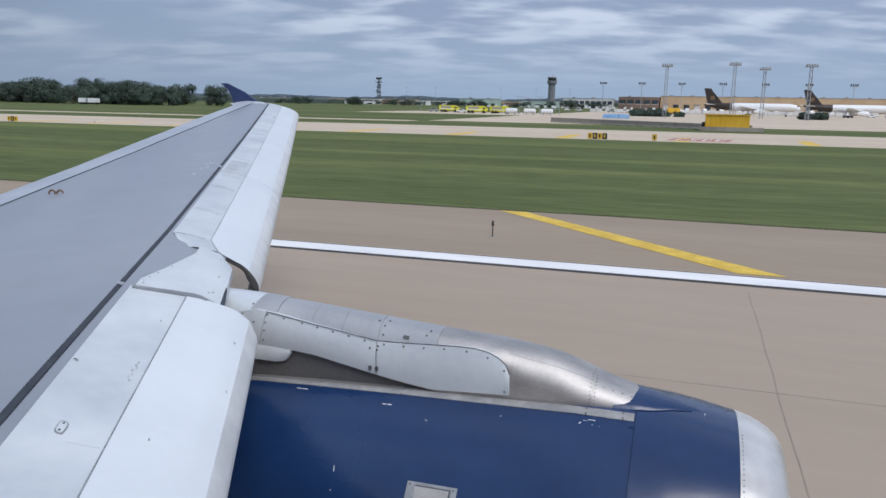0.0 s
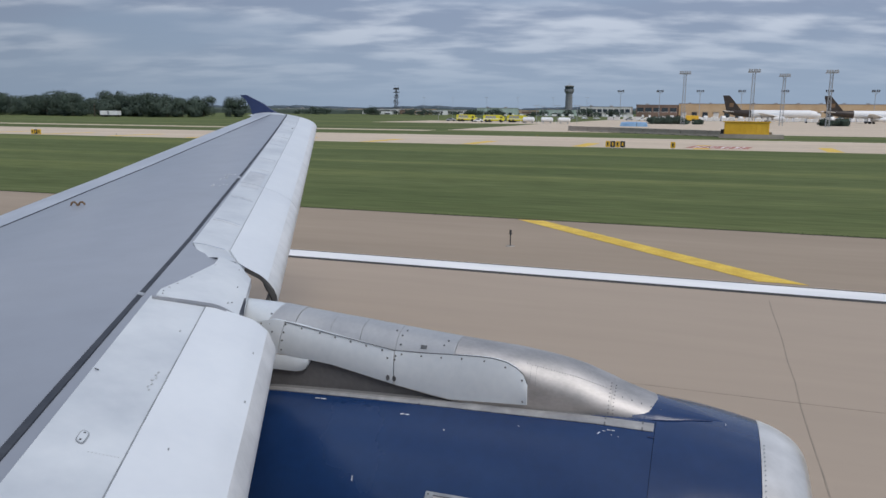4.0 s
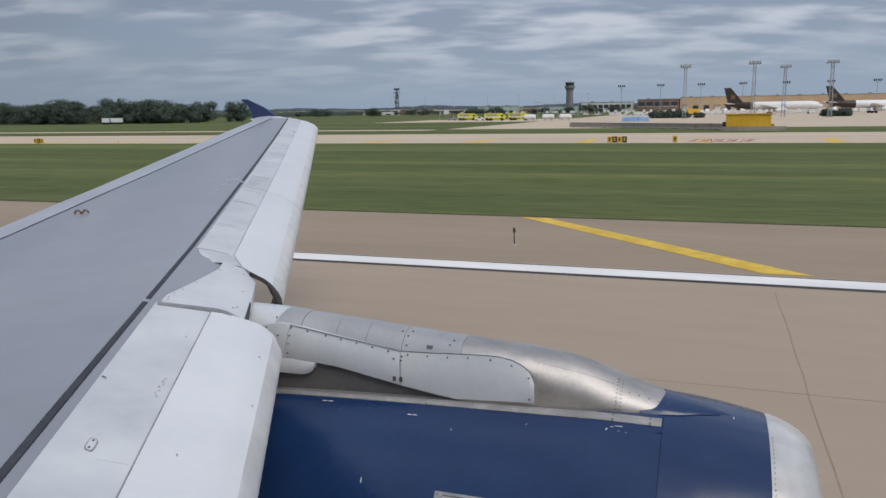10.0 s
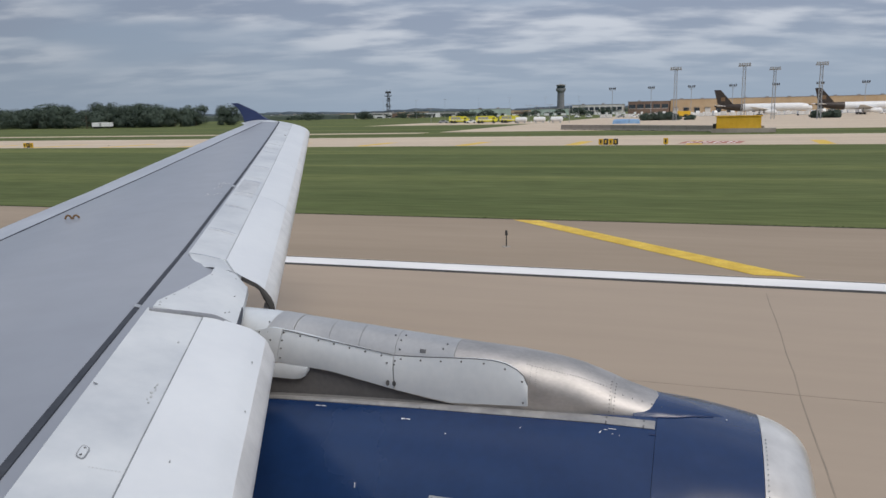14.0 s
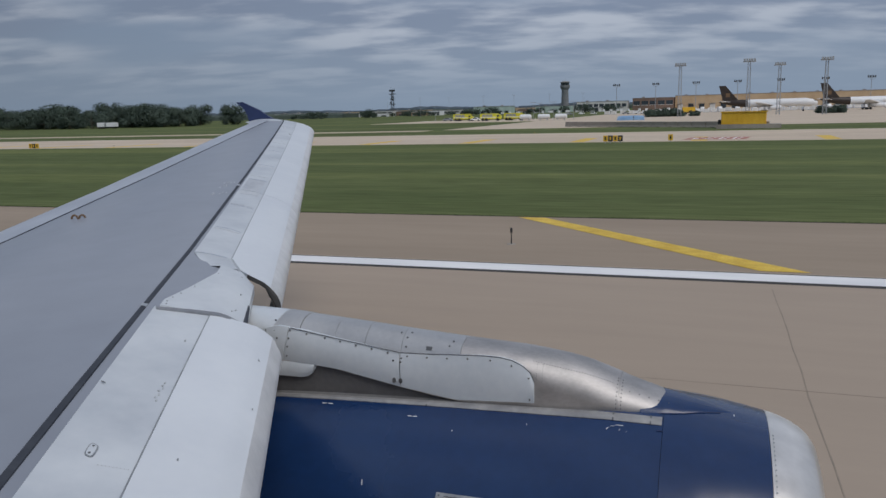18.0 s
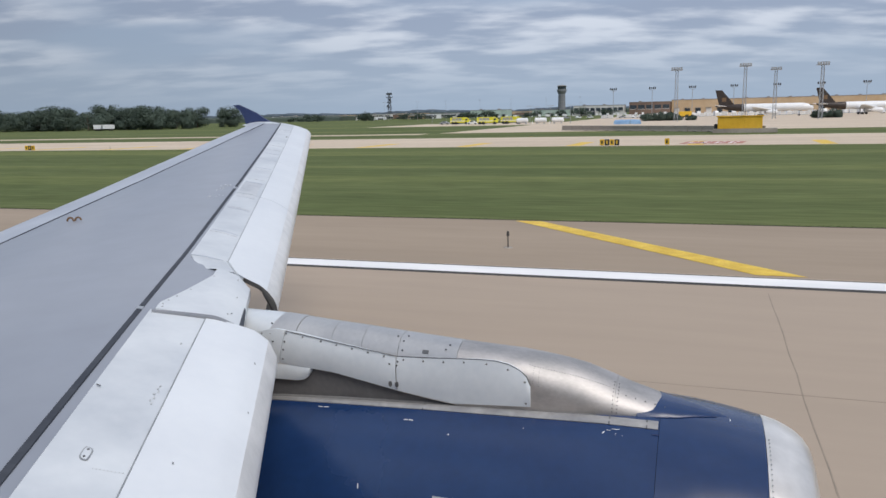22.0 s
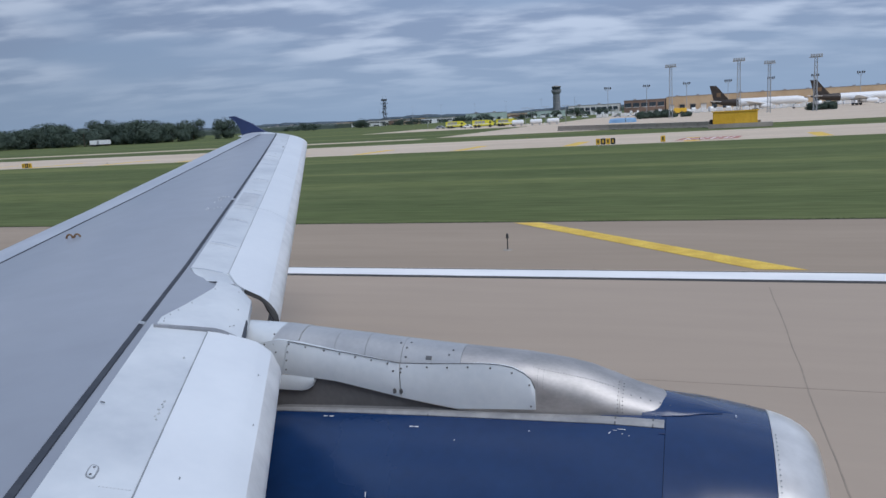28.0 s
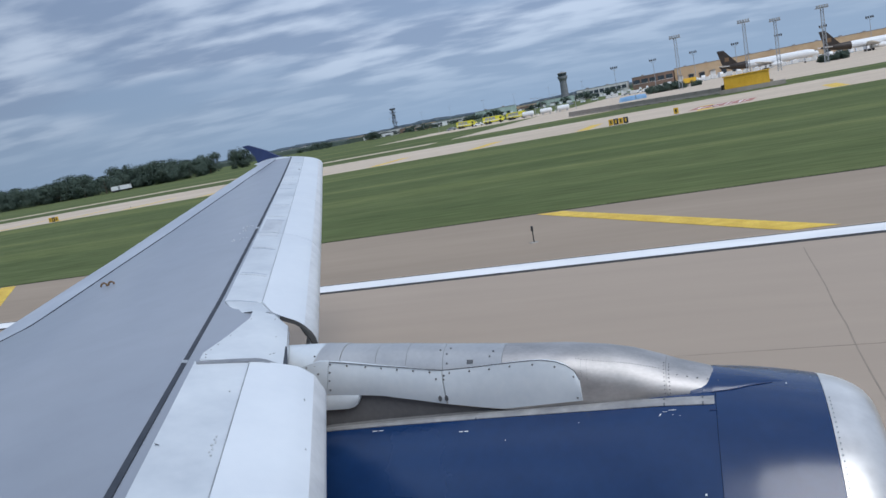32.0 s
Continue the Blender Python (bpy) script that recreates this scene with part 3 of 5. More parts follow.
end_face = bmesh.new()
tops = [skin(4.532, 0.693, 0.012), skin(4.553, 0.579, 0.012), skin(4.586, 0.444, 0.012), skin(4.60, 0.425, 0.012)]
feet = [skin(4.40, 0.625, -0.012), skin(4.345, 0.565, -0.012), skin(4.345, 0.460, 0.018), skin(4.390, 0.325, 0.018)]
loft([[p, q, q - Vector((0, -0.02, 0.01)), p - Vector((0, -0.02, 0.01))] for p, q in zip(tops, feet)], bm=end_face)
part("slat_end_face", end_face, slat_white, plane, "pale sloping inboard end of the slat", True)
part("end_seam", plate(((4.530, 0.693), (4.537, 0.694), (4.593, 0.444), (4.585, 0.444)), 0.0160, 0.004, 4), spoiler_paint, plane, "thin grey seam at the slat end")
REAR = [(3.355, 0.655), (3.455, 0.653), (3.737, 0.566), (4.185, 0.447), (4.375, 0.445)]
FRONT = [(3.552, 0.166), (3.70, 0.168), (3.892, 0.172), (4.269, 0.184), (4.335, 0.24)]
fairing = part("pylon_root_fairing", chain_panel(REAR, FRONT, 0.024, 0.05, 0.020), slat_white, plane, "white panel bridging the slats above the pylon", True)
# solid underlay in the cavity colour draws a dark edge round the fairing
part("fairing_underlay", chain_panel([(y, d + 0.006) for y, d in REAR], [(y, d + 0.012) for y, d in FRONT], -0.022, 0.05), gap_dark, fairing, "dark underlay edging the fairing")
for y, d in ((3.40, 0.625), (3.44, 0.632), (3.52, 0.615), (3.62, 0.585), (3.80, 0.532), (4.17, 0.435), (3.64, 0.25), (3.68, 0.23), (4.25, 0.27), (3.95, 0.235)):
    p = skin(y, d, 0.023)
    part("fastener", rod(p, p + Vector((0, 0, 0.003)), 0.0042), rivet_dark, fairing)
# raised grey strip: its colour stands for the shaded gap at the inboard slat's end
part("slat_end_gap_strip", chain_panel([(3.30, 0.665), (3.42, 0.44), (3.505, 0.27), (3.538, 0.15)], [(3.315, 0.67), (3.455, 0.44), (3.545, 0.27), (3.565, 0.15)], 0.0262, 0.02), end_shade, plane, "grey strip painting the shade between slat and fairing")
# added dark strip: the unlit slit before the pylon root, drawn as colour
part("root_gap_strip", chain_panel([(3.555, 0.176), (3.72, 0.178), (3.895, 0.181)], [(3.555, 0.150), (3.72, 0.158), (3.895, 0.170)], 0.006, 0.02), seal_gap_dark, plane, "dark strip painting the black gap between root fairing and pylon")

# paler replaced skin and joints on the outboard slat, chips beside the seal
part("skin_patch", strip(6.82, 6.985, 0.45, 0.665, 0.0165, 0.006, 3), slat_dirt, plane, "soiled grey patch on the slat skin")
part("skin_patch", strip(7.03, 7.70, 0.45, 0.67, 0.0165, 0.006, 6), slat_dirt, plane, "soiled grey patch on the slat skin")
for y, w in ((5.33, 0.010), (6.23, 0.012), (7.72, 0.03), (8.82, 0.018), (10.25, 0.02)):
    part("skin_joint", strip(y, y + w, 0.43, 0.67, 0.0168, 0.006, 2), spoiler_paint, plane, "thin grey chordwise joint")
part("seal_joint", strip(7.26, 7.34, 0.728, 0.764, 0.007, 0.02, 2), rivet_pale, plane)
rc = random.Random(77)
for k in range(16):
    y, d, a = rc.uniform(6.6, 7.6), rc.uniform(0.80, 0.98), rc.uniform(0.012, 0.035)
    part("paint_chip", plate(((y - a, d + 0.006), (y + a, d + 0.004), (y + a * 0.8, d - 0.004), (y - a * 0.6, d - 0.006)), 0.004, 0.004, 1), scuff, plane, "small chip in the grey paint")
for y, d, a in ((12.6, 0.44, 0.035),):
    part("static_mark", plate(((y - a, d + 0.012), (y + a, d + 0.012), (y + a, d - 0.012), (y - a, d - 0.012)), 0.021, 0.02, 1), rivet_dark, plane, "small dark mark on the wing")

# lifting hook
hook = skin(5.46, 2.17, 0.0)
hb = bmesh.new()
for dx in (-0.035, 0.04):
    prev = None
    for k in range(9):
        a = math.pi * k / 8
        p = hook + Vector((dx * 0.8 - 0.024 * math.cos(a), dx * 0.4 - 0.012 * math.cos(a), 0.034 * math.sin(a)))
        if prev:
            rod(prev, p, 0.009, seg=8, bm=hb)
        prev = p
part("escape_rope_hook", hb, orange, plane, "small orange double hook on the wing", True)

# oval access cover and small marks on the inboard slat
ov, ovi = [], []
for k in range(20):
    a = 2 * math.pi * k / 20
    ca, sa = math.cos(a), math.sin(a)
    y, d = 1.96 + 0.040 * math.copysign(abs(sa) ** 0.6, sa), 0.54 + 0.020 * math.copysign(abs(ca) ** 0.6, ca)
    ov.append(skin(y, d, 0.0145))
    y, d = 1.96 + 0.034 * math.copysign(abs(sa) ** 0.6, sa), 0.54 + 0.0145 * math.copysign(abs(ca) ** 0.6, ca)
    ovi.append(skin(y, d, 0.016))
cover = part("access_cover", prism(ov, (0, 0, 0.002)), steel, plane, "small oval grey access cover")
part("cover_plate", prism(ovi, (0, 0, 0.002)), slat_white, cover)
for sy in (-0.028, 0.028):
    p = skin(1.96 + sy * 0.8, 0.54, 0.018)
    part("screw", rod(p, p + Vector((0, 0, 0.003)), 0.0045, seg=8), rivet_dark, cover)
for y, d, a, b in ((2.58, 0.41, 0.008, 0.004), (2.55, 0.413, 0.006, 0.004), (2.53, 0.405, 0.008, 0.003), (2.50, 0.418, 0.006, 0.006), (2.47, 0.41, 0.008, 0.004), (2.44, 0.42, 0.006, 0.003), (2.42, 0.408, 0.007, 0.004), (3.05, 0.42, 0.010, 0.005), (11.5, 0.52, 0.05, 0.008)):
    part("scuff_mark", plate(((y - a, d + b), (y + a, d + b * 0.4), (y + a * 0.7, d - b), (y - a, d - b * 0.6)), 0.0195, 0.004, 2), scuff, plane)
for k in range(9):
    p = skin(1.90 + 0.005 * k, 0.49 - 0.0137 * k, 0.0145)
    part("fastener", rod(p, p + Vector((0, 0, 0.0015)), 0.0022, seg=6), rivet_pale, plane)

for y, d, a, b, f in ((2.40, 0.66, 0.004, 0.012, 0.0), (3.22, 0.09, 0.010, 0.004, 0.062), (2.12, 0.25, 0.008, 0.003, 0.02), (2.75, 0.07, 0.008, 0.003, 0.062)):
    q = [skin(y + a * u, d + b * v, 0.0205) + Vector((f, 0, 0)) for u, v in ((-1, 0.8), (0.6, 1), (1, -0.7), (-0.5, -1))]
    part("dent_mark", prism(q, (0, 0, 0.0015)), rivet_dark if d > 0.3 else steel, plane, "small dark mark in the white paint")

# wing tip fence
fence = [(-9.23, 4.25), (-9.40, 4.32), (-9.64, 4.45), (-10.15, 4.645), (-10.31, 4.64), (-10.10, 4.52), (-9.94, 4.36), (-9.84, 4.18), (-9.84, 4.0), (-9.3, 4.0)]
part("wing_tip_fence", prism([(x, 15.22 + (z - 4.2) * 0.5, z + 0.085) for x, z in fence], (0, 0.05, 0)), navy_dark, plane, "dark navy swept wing tip fence")

# pylon
PX = (-2.95, -2.77, -2.48, -2.30, -2.09, -1.86, -1.64, -1.45, -1.26, -1.08, -0.92, -0.80, -0.70, -0.58, -0.45, -0.34, -0.24, -0.10)
P_TOP = (3.211, 3.213, 3.212, 3.201, 3.186, 3.171, 3.153, 3.137, 3.121, 3.107, 3.091, 3.075, 3.058, 3.027, 2.974, 2.928, 2.898, 2.852)
P_SIDE = (3.05, 3.07, 3.10, 3.095, 3.065, 3.03, 3.0, 3.01, 3.02, 3.02, 2.995, 2.925, 2.88, 2.85, 2.83, 2.82, 2.812, 2.805)
P_WIDE = (0.16, 0.175, 0.158, 0.15, 0.15, 0.15, 0.15, 0.15, 0.15, 0.152, 0.169, 0.18, 0.188, 0.195, 0.199, 0.188, 0.176, 0.156)
P_LOW = (2.88, 2.90, 2.935, 2.94, 2.93, 2.892, 2.845, 2.815, 2.79, 2.79, 2.78, 2.78, 2.78, 2.775, 2.77, 2.77, 2.77, 2.77)
P_MID = (4.06, 4.06, 4.038, 4.03, 4.03, 4.03, 4.03, 4.03, 4.03, 4.032, 4.049, 4.062, 4.073, 4.086, 4.10, 4.10, 4.10, 4.10)
YC = 4.10


def pylon_ring(x, grow=0.0, low=None, slant=0.0):
    t, s, w, b, c = (float(np.interp(x, PX, v)) for v in (P_TOP, P_SIDE, P_WIDE, P_LOW, P_MID))
    b = b if low is None else low
    ring = [Vector((x, c - w - grow, b)), Vector((x, c - w - grow, (b + s) / 2))]
    for k in range(17):
        a = math.pi * k / 16
        ring.append(Vector((x, c - (w + grow) * math.cos(a), s + (t - s + grow) * math.sin(a))))
    ring += [Vector((x, c + w + grow, (b + s) / 2)), Vector((x, c + w + grow, b))]
    for p in ring:
        p.x -= slant * (1 - (p.z - b) / (t - b))
    return ring


def xs(a, b, n):
    return [a + (b - a) * k / n for k in range(n + 1)]


root = part("pylon", loft([pylon_ring(x) for x in xs(-2.95, -2.43, 8)]), pylon_white, plane, "white painted pylon root", True)
CAPS = ((-2.427, -2.274), (-2.272, -2.043), (-2.041, -1.849), (-1.847, -1.624), (-1.622, -1.269), (-1.267, -0.4055), (-0.4040, -0.115))
first = []
for k in range(7):
    ring = pylon_ring(-2.427 + 0.152 * k / 6, 0.003)
    sd, tp = (float(np.interp(-2.32, PX, v)) for v in (P_SIDE, P_TOP))
    for p in ring:
        p.x -= 0.05 * (1 - k / 6) * min(1.0, max(0.0, 1 - (p.z - sd) / (tp - sd)))
    first.append(ring)
part("cap_panel", loft(first), alu_cap, root, "grey aluminium pylon cap panel with a pointed end", True)
for a, b in CAPS[1:]:
    part("cap_panel", loft([pylon_ring(x, slant=0.10 * (x - a) / (b - a) if a > -0.5 else 0.0) for x in xs(a, b, max(3, int((b - a) / 0.04)))]), alu if a > -1.3 else alu_cap, root,
         "bare riveted aluminium nose fairing" if a > -1.3 else "grey aluminium pylon cap panel", True)
part("pylon_core", box(-2.9, -0.9, YC - 0.195, YC + 0.06, 2.55, 2.98), deck_grey, root, "dark recessed pylon core")


def side_at(t):
    """The panels' distance from the pylon's middle, from the lower edge (0) to the upper (1)."""
    return YC - 0.2245 - 0.045 * t * (1 - t) + 0.004 * t


def side_panel(low, high, lean, label, tuck=0.0):
    rings = []
    x0, x1 = low[0][0], low[-1][0]
    for x in xs(x0, x1, 20) if x1 < -1 else xs(x0, -0.97, 12) + xs(-0.95, x1, 9):
        b, t = (float(np.interp(x, *zip(*v))) for v in (low, high))
        skew = lean * ((x1 - x) if x0 > -2.5 else (x - x0)) / (x1 - x0)
        flat = 1.0 if x0 > -2.5 else (x - x0) / (x1 - x0)
        out = [Vector((x + skew * k / 8, side_at(k / 8) * flat + (YC - 0.2215) * (1 - flat) + tuck * (k / 8) ** 4, b + (t - b) * k / 8)) for k in range(9)]
        rings.append(out + [Vector((p.x, YC - 0.2, p.z)) for p in out[::-1]])
    return part("side_panel", loft(rings), pylon_white, plane, label, True)


side_panel([(-2.62, 2.90), (-2.389, 2.944)], [(-2.62, 3.11), (-2.45, 3.156), (-2.389, 3.151)], 0.05, "white pylon root side panel", 0.004)
P1_LOW, P1_HIGH = [(-2.385, 2.945), (-2.03, 2.918), (-1.630, 2.846)], [(-2.385, 3.148), (-2.306, 3.143), (-2.025, 3.102), (-1.807, 3.073), (-1.630, 3.047)]
P2_LOW = [(-1.622, 2.845), (-1.29, 2.800), (-1.05, 2.815), (-0.847, 2.826)]
P2_HIGH = [(-1.622, 3.047), (-1.44, 3.053), (-1.25, 3.064), (-1.12, 3.069), (-1.04, 3.068), (-0.965, 3.055), (-0.905, 3.027), (-0.868, 2.995), (-0.847, 2.945)]
p1 = side_panel(P1_LOW, P1_HIGH, 0.05, "white riveted pylon side panel", 0.006)
p2 = side_panel(P2_LOW, P2_HIGH, 0.0,
                "white riveted pylon side panel with rounded corner")
for owner, spots in ((p1, ((-2.33, 0.94), (-2.22, 0.94), (-2.10, 0.94), (-2.0, 0.94), (-1.9, 0.93), (-1.8, 0.93), (-1.70, 0.93), (-1.665, 0.75), (-2.35, 0.45), (-2.36, 0.15), (-2.34, 0.7))),
                     (p2, ((-1.58, 0.92), (-1.46, 0.92), (-1.34, 0.92), (-1.22, 0.93), (-1.09, 0.92), (-0.97, 0.88), (-0.875, 0.8), (-0.87, 0.12), (-1.62, 0.75), (-1.615, 0.86)))):
    for x, t in spots:
        b, h = (float(np.interp(x, *zip(*v))) for v in ((P1_LOW, P1_HIGH) if owner == p1 else (P2_LOW, P2_HIGH)))
        z = b + (h - b) * t
        part("fastener", rod((x, side_at(t) + 0.002, z), (x, side_at(t) - 0.0025, z), 0.0055, seg=8), rivet_dark, owner)
for x in (-1.662, -1.622):
    part("latch", prism([(x + 0.011 * math.sin(a), side_at(0.22) + 0.003, 2.885 + 0.018 * math.cos(a)) for a in (0, 1.05, 2.1, 3.14, 4.19, 5.24)], (0, -0.009, 0)), rivet_dark, p1, "dark oval latch")


def cap_point(x, a, out=0.0):
    """A point on the pylon cap at angle a up from its inboard shoulder."""
    t, sd, w, c = (float(np.interp(x, PX, v)) for v in (P_TOP, P_SIDE, P_WIDE, P_MID))
    n = Vector((0, -math.cos(a) / w, math.sin(a) / (t - sd))).normalized()
    return Vector((x, c - w * math.cos(a), sd + (t - sd) * math.sin(a))) + n * out


for x, a in ((-1.645, 1.15), (-1.60, 0.95), (-1.585, 1.25), (-1.595, 0.55), (-1.34, 0.80), (-1.325, 1.08)):
    part("fastener", rod(cap_point(x, a, -0.002), cap_point(x, a, 0.003), 0.006, seg=8), rivet_dark, root)
part("vent", prism([cap_point(-1.472, 0.50, -0.002), cap_point(-1.437, 0.50, -0.002), cap_point(-1.437, 0.66, -0.002), cap_point(-1.472, 0.66, -0.002)], (0, -0.006, 0.004)), rivet_dark, root, "small dark square vent")
# rivet rows on the nose fairing
for k in range(10):
    for x in (-0.415, -0.390):
        a = -0.1 + 0.15 * k
        part("rivet", rod(cap_point(x, a, -0.002), cap_point(x, a, 0.0025), 0.0032, seg=6), rivet_dark, root)
for k in range(5):
    x = -0.35 + 0.05 * k
    part("rivet", rod(cap_point(x, 0.85, -0.002), cap_point(x, 0.85, 0.0025), 0.0032, seg=6), rivet_dark, root)
for k in range(30):
    x = -0.86 + 0.0145 * k
    part("rivet", rod(cap_point(x, 0.78 + 0.006 * k, -0.002), cap_point(x, 0.78 + 0.006 * k, 0.0015), 0.0024, seg=6), rivet_dark, root)
for k in range(9):
    for x in (-0.835, -0.805):
        part("rivet", rod(cap_point(x, 0.12 + 0.08 * k, -0.002), cap_point(x, 0.12 + 0.08 * k, 0.0012), 0.0019, seg=6), rivet_dark, root)
foot = side_panel([(-2.64, 2.842), (-2.27, 2.845), (-2.225, 2.856), (-2.195, 2.875), (-2.18, 2.905)], [(-2.64, 2.915), (-2.389, 2.948), (-2.18, 2.933)], 0.0, "white rounded fairing under the pylon root")
for x, z in ((-2.225, 2.912), (-2.215, 2.897)):
    part("fastener", rod((x, YC - 0.222, z), (x, YC - 0.229, z), 0.005, seg=8), rivet_dark, foot)
for x, z in ((-2.425, 2.96), (-2.425, 3.02), (-2.42, 3.08), (-2.56, 3.10), (-2.545, 3.085), (-2.575, 3.115)):
    part("fastener", rod((x, YC - 0.215, z), (x, YC - 0.234, z), 0.005, seg=8), rivet_dark, root)
for x, a in ((-2.44, 0.25), (-2.50, 0.2), (-2.34, 0.2), (-2.45, 0.75), (-2.26, 0.25)):
    part("fastener", rod(cap_point(x, a, -0.002), cap_point(x, a, 0.006), 0.005, seg=8), rivet_dark, root)
# dark joint between side panels and caps
JX = (-2.335, -2.306, -2.025, -1.807, -1.626, -1.44, -1.25, -1.12, -1.04, -0.965, -0.905, -0.868, -0.847)
JZ = (3.147, 3.145, 3.104, 3.075, 3.049, 3.055, 3.066, 3.071, 3.070, 3.057, 3.029, 2.997, 2.945)
joint = bmesh.new()
for k in range(len(JX) - 1):
    rod((JX[k], YC - 0.221, JZ[k]), (JX[k + 1], YC - 0.221, JZ[k + 1]), 0.0022, seg=6, bm=joint)
part("panel_joint", joint, rivet_dark, root, "thin dark joint above the side panels")

# engine nacelle
ZC = 1.85
NAC = ((0.345, 0.910), (0.24, 0.932), (0.15, 0.949), (0.0, 0.970), (-0.17, 0.984), (-0.45, 0.986), (-0.84, 0.973), (-1.42, 0.953), (-2.0, 0.928), (-2.42, 0.905), (-3.0, 0.83), (-3.5, 0.73))


def nac_r(x):
    return float(np.interp(-x, [-p[0] for p in NAC], [p[1] for p in NAC]))


def nac_point(x, ang, out=0.0):
    r = nac_r(x) + out
    return Vector((x, YC - r * math.sin(ang), ZC + r * math.cos(ang)))


def shell(a, b, n, thick=0.03):
    prof = [(x, nac_r(x)) for x in xs(a, b, n)]
    return revolve(prof + [(x, r - thick) for x, r in prof[::-1]] + [prof[0]], YC, ZC)


cowl = part("nacelle", shell(-0.1695, -3.5, 24), navy, plane, "glossy navy blue fan cowl", True)
part("inlet_cowl", shell(0.342, -0.1675, 14), navy, cowl, "glossy navy blue inlet cowl", True)
lip = [(0.344, 0.910), (0.378, 0.903), (0.426, 0.888), (0.474, 0.867), (0.522, 0.839), (0.555, 0.810), (0.580, 0.775), (0.589, 0.742), (0.580, 0.728), (0.55, 0.705), (0.48, 0.688), (0.40, 0.68), (0.346, 0.68)]
part("inlet_lip", revolve(lip, YC, ZC), lip_metal, cowl, "dull polished metal inlet lip with stains", True)
part("inlet_duct", revolve([(0.346, 0.68), (-0.2, 0.70), (-0.9, 0.78), (-0.9, 0.05)], YC, ZC, 48), gap_dark, cowl, "dark inlet duct and fan face", True)
part("spinner", revolve([(-0.45, 0.002), (-0.6, 0.1), (-0.88, 0.22)], YC, ZC, 24), steel, cowl, "", True)
part("exhaust_nozzle", revolve([(-3.45, 0.66), (-3.9, 0.55), (-4.5, 0.36), (-4.5, 0.30), (-3.6, 0.3)], YC, ZC, 40), steel, cowl, "grey metal exhaust nozzle", True)
for k in range(36):
    a = 0.16 + 0.0345 * k
    p = nac_point(0.360, a, -0.002)
    q = nac_point(0.360, a, 0.003)
    part("rivet", rod(p, q, 0.0030, seg=6), steel, cowl)
# blue ramp that carries the pylon nose down on to the cowl
ramp = []
R_X, R_W = (-0.29, -0.172, -0.076, 0.04, 0.13, 0.20), (0.190, 0.172, 0.142, 0.080, 0.034, 0.020)
for x in xs(-0.29, 0.20, 40):
    w, hgt = float(np.interp(x, R_X, R_W)), 0.060 * (0.20 - x) / 0.49
    ring = []
    for k in range(29):
        a = (k / 28 - 0.5) * 2
        ang = a * w / nac_r(x)
        ring.append(nac_point(x, ang, -0.004 + hgt * max(0.0, 1 - abs(a) ** 2.6) ** 0.8))
    ramp.append(ring + [nac_point(x, 0, -0.03)])
part("ramp_fairing", loft(ramp), navy, cowl, "blue ramp fairing ahead of the pylon", True)
# pale flange along the pylon foot
fl = []
for x in xs(-2.5, -0.175, 24):
    u = (x + 2.5) / 2.3
    fl.append([nac_point(x, 0.285, 0.004), nac_point(x, 0.270 - 0.016 * u, 0.012), nac_point(x, 0.258 - 0.030 * u, 0.012), nac_point(x, 0.258 - 0.030 * u, -0.01), nac_point(x, 0.285, -0.01)])
part("cowl_flange", loft(fl), flange_grey, cowl, "pale metal flange along the cowl top")
for x in (-1.46, -0.425, -0.235):
    part("flange_joint", loft([[nac_point(x + e, 0.287, 0.0055), nac_point(x + e, 0.228, 0.0155), nac_point(x + e, 0.228, 0.01), nac_point(x + e, 0.287, -0.002)] for e in (0, 0.008)]), rivet_dark, cowl)
part("cowl_deck", revolve([(x, nac_r(x) + 0.004) for x in xs(-2.6, -0.5, 10)], YC, ZC, 12, -0.26, 0.26), cowl_top_dark, cowl, "dark cowl deck under the pylon")


def decal(name, x0, x1, a0, a1, material, out=0.003, label="", slant=0.0):
    rows = [[nac_point(x + slant * (a - a0), a, out) for x in xs(x0, x1, 3)] for a in xs(a0, a1, 3)]
    bm = bmesh.new()
    vs = [[bm.verts.new(p) for p in r] for r in rows]
    for i in range(3):
        for j in range(3):
            bm.faces.new((vs[i][j], vs[i][j + 1], vs[i + 1][j + 1], vs[i + 1][j]))
    return part(name, bm, material, cowl, label)


for x0, x1, a in ((-2.10, -2.07, 0.322), (-2.06, -2.03, 0.322), (-1.535, -1.512, 0.380), (-1.505, -1.480, 0.380), (0.174, 0.180, 0.040), (0.174, 0.180, 0.054)):
    decal("stencil_bar", x0, x1, a, a + 0.007, stencil_white, label="tiny white stencil bar")
for x0, x1, a, w, sl in ((-0.40, -0.362, 0.318, 0.004, -0.9), (-0.425, -0.405, 0.330, 0.003, -0.9), (-0.440, -0.434, 0.345, 0.016, -0.5), (-0.38, -0.376, 0.352, 0.005, 0), (-0.345, -0.341, 0.360, 0.004, 0), (-1.254, -1.247, 0.463, 0.007, 0), (-0.250, -0.240, 0.795, 0.010, 0), (-0.86, -0.855, 0.37, 0.005, 0), (-1.66, -1.655, 0.95, 0.006, 0), (-1.675, -1.67, 0.82, 0.03, 0.2)):
    decal("paint_chip", x0, x1, a, a + w, stencil_white, slant=sl, label="pale chip in the blue paint")
hatch = decal("access_hatch", -1.248, -0.981, 0.835, 1.11, steel, 0.004, "grey metal access hatch in the cowl")
# dark decal below the plate paints the shadow in its gap
decal("hatch_recess", -1.205, -1.012, 0.850, 1.095, rivet_dark, 0.006, "dark decal painting the shadow gap round the hatch plate")
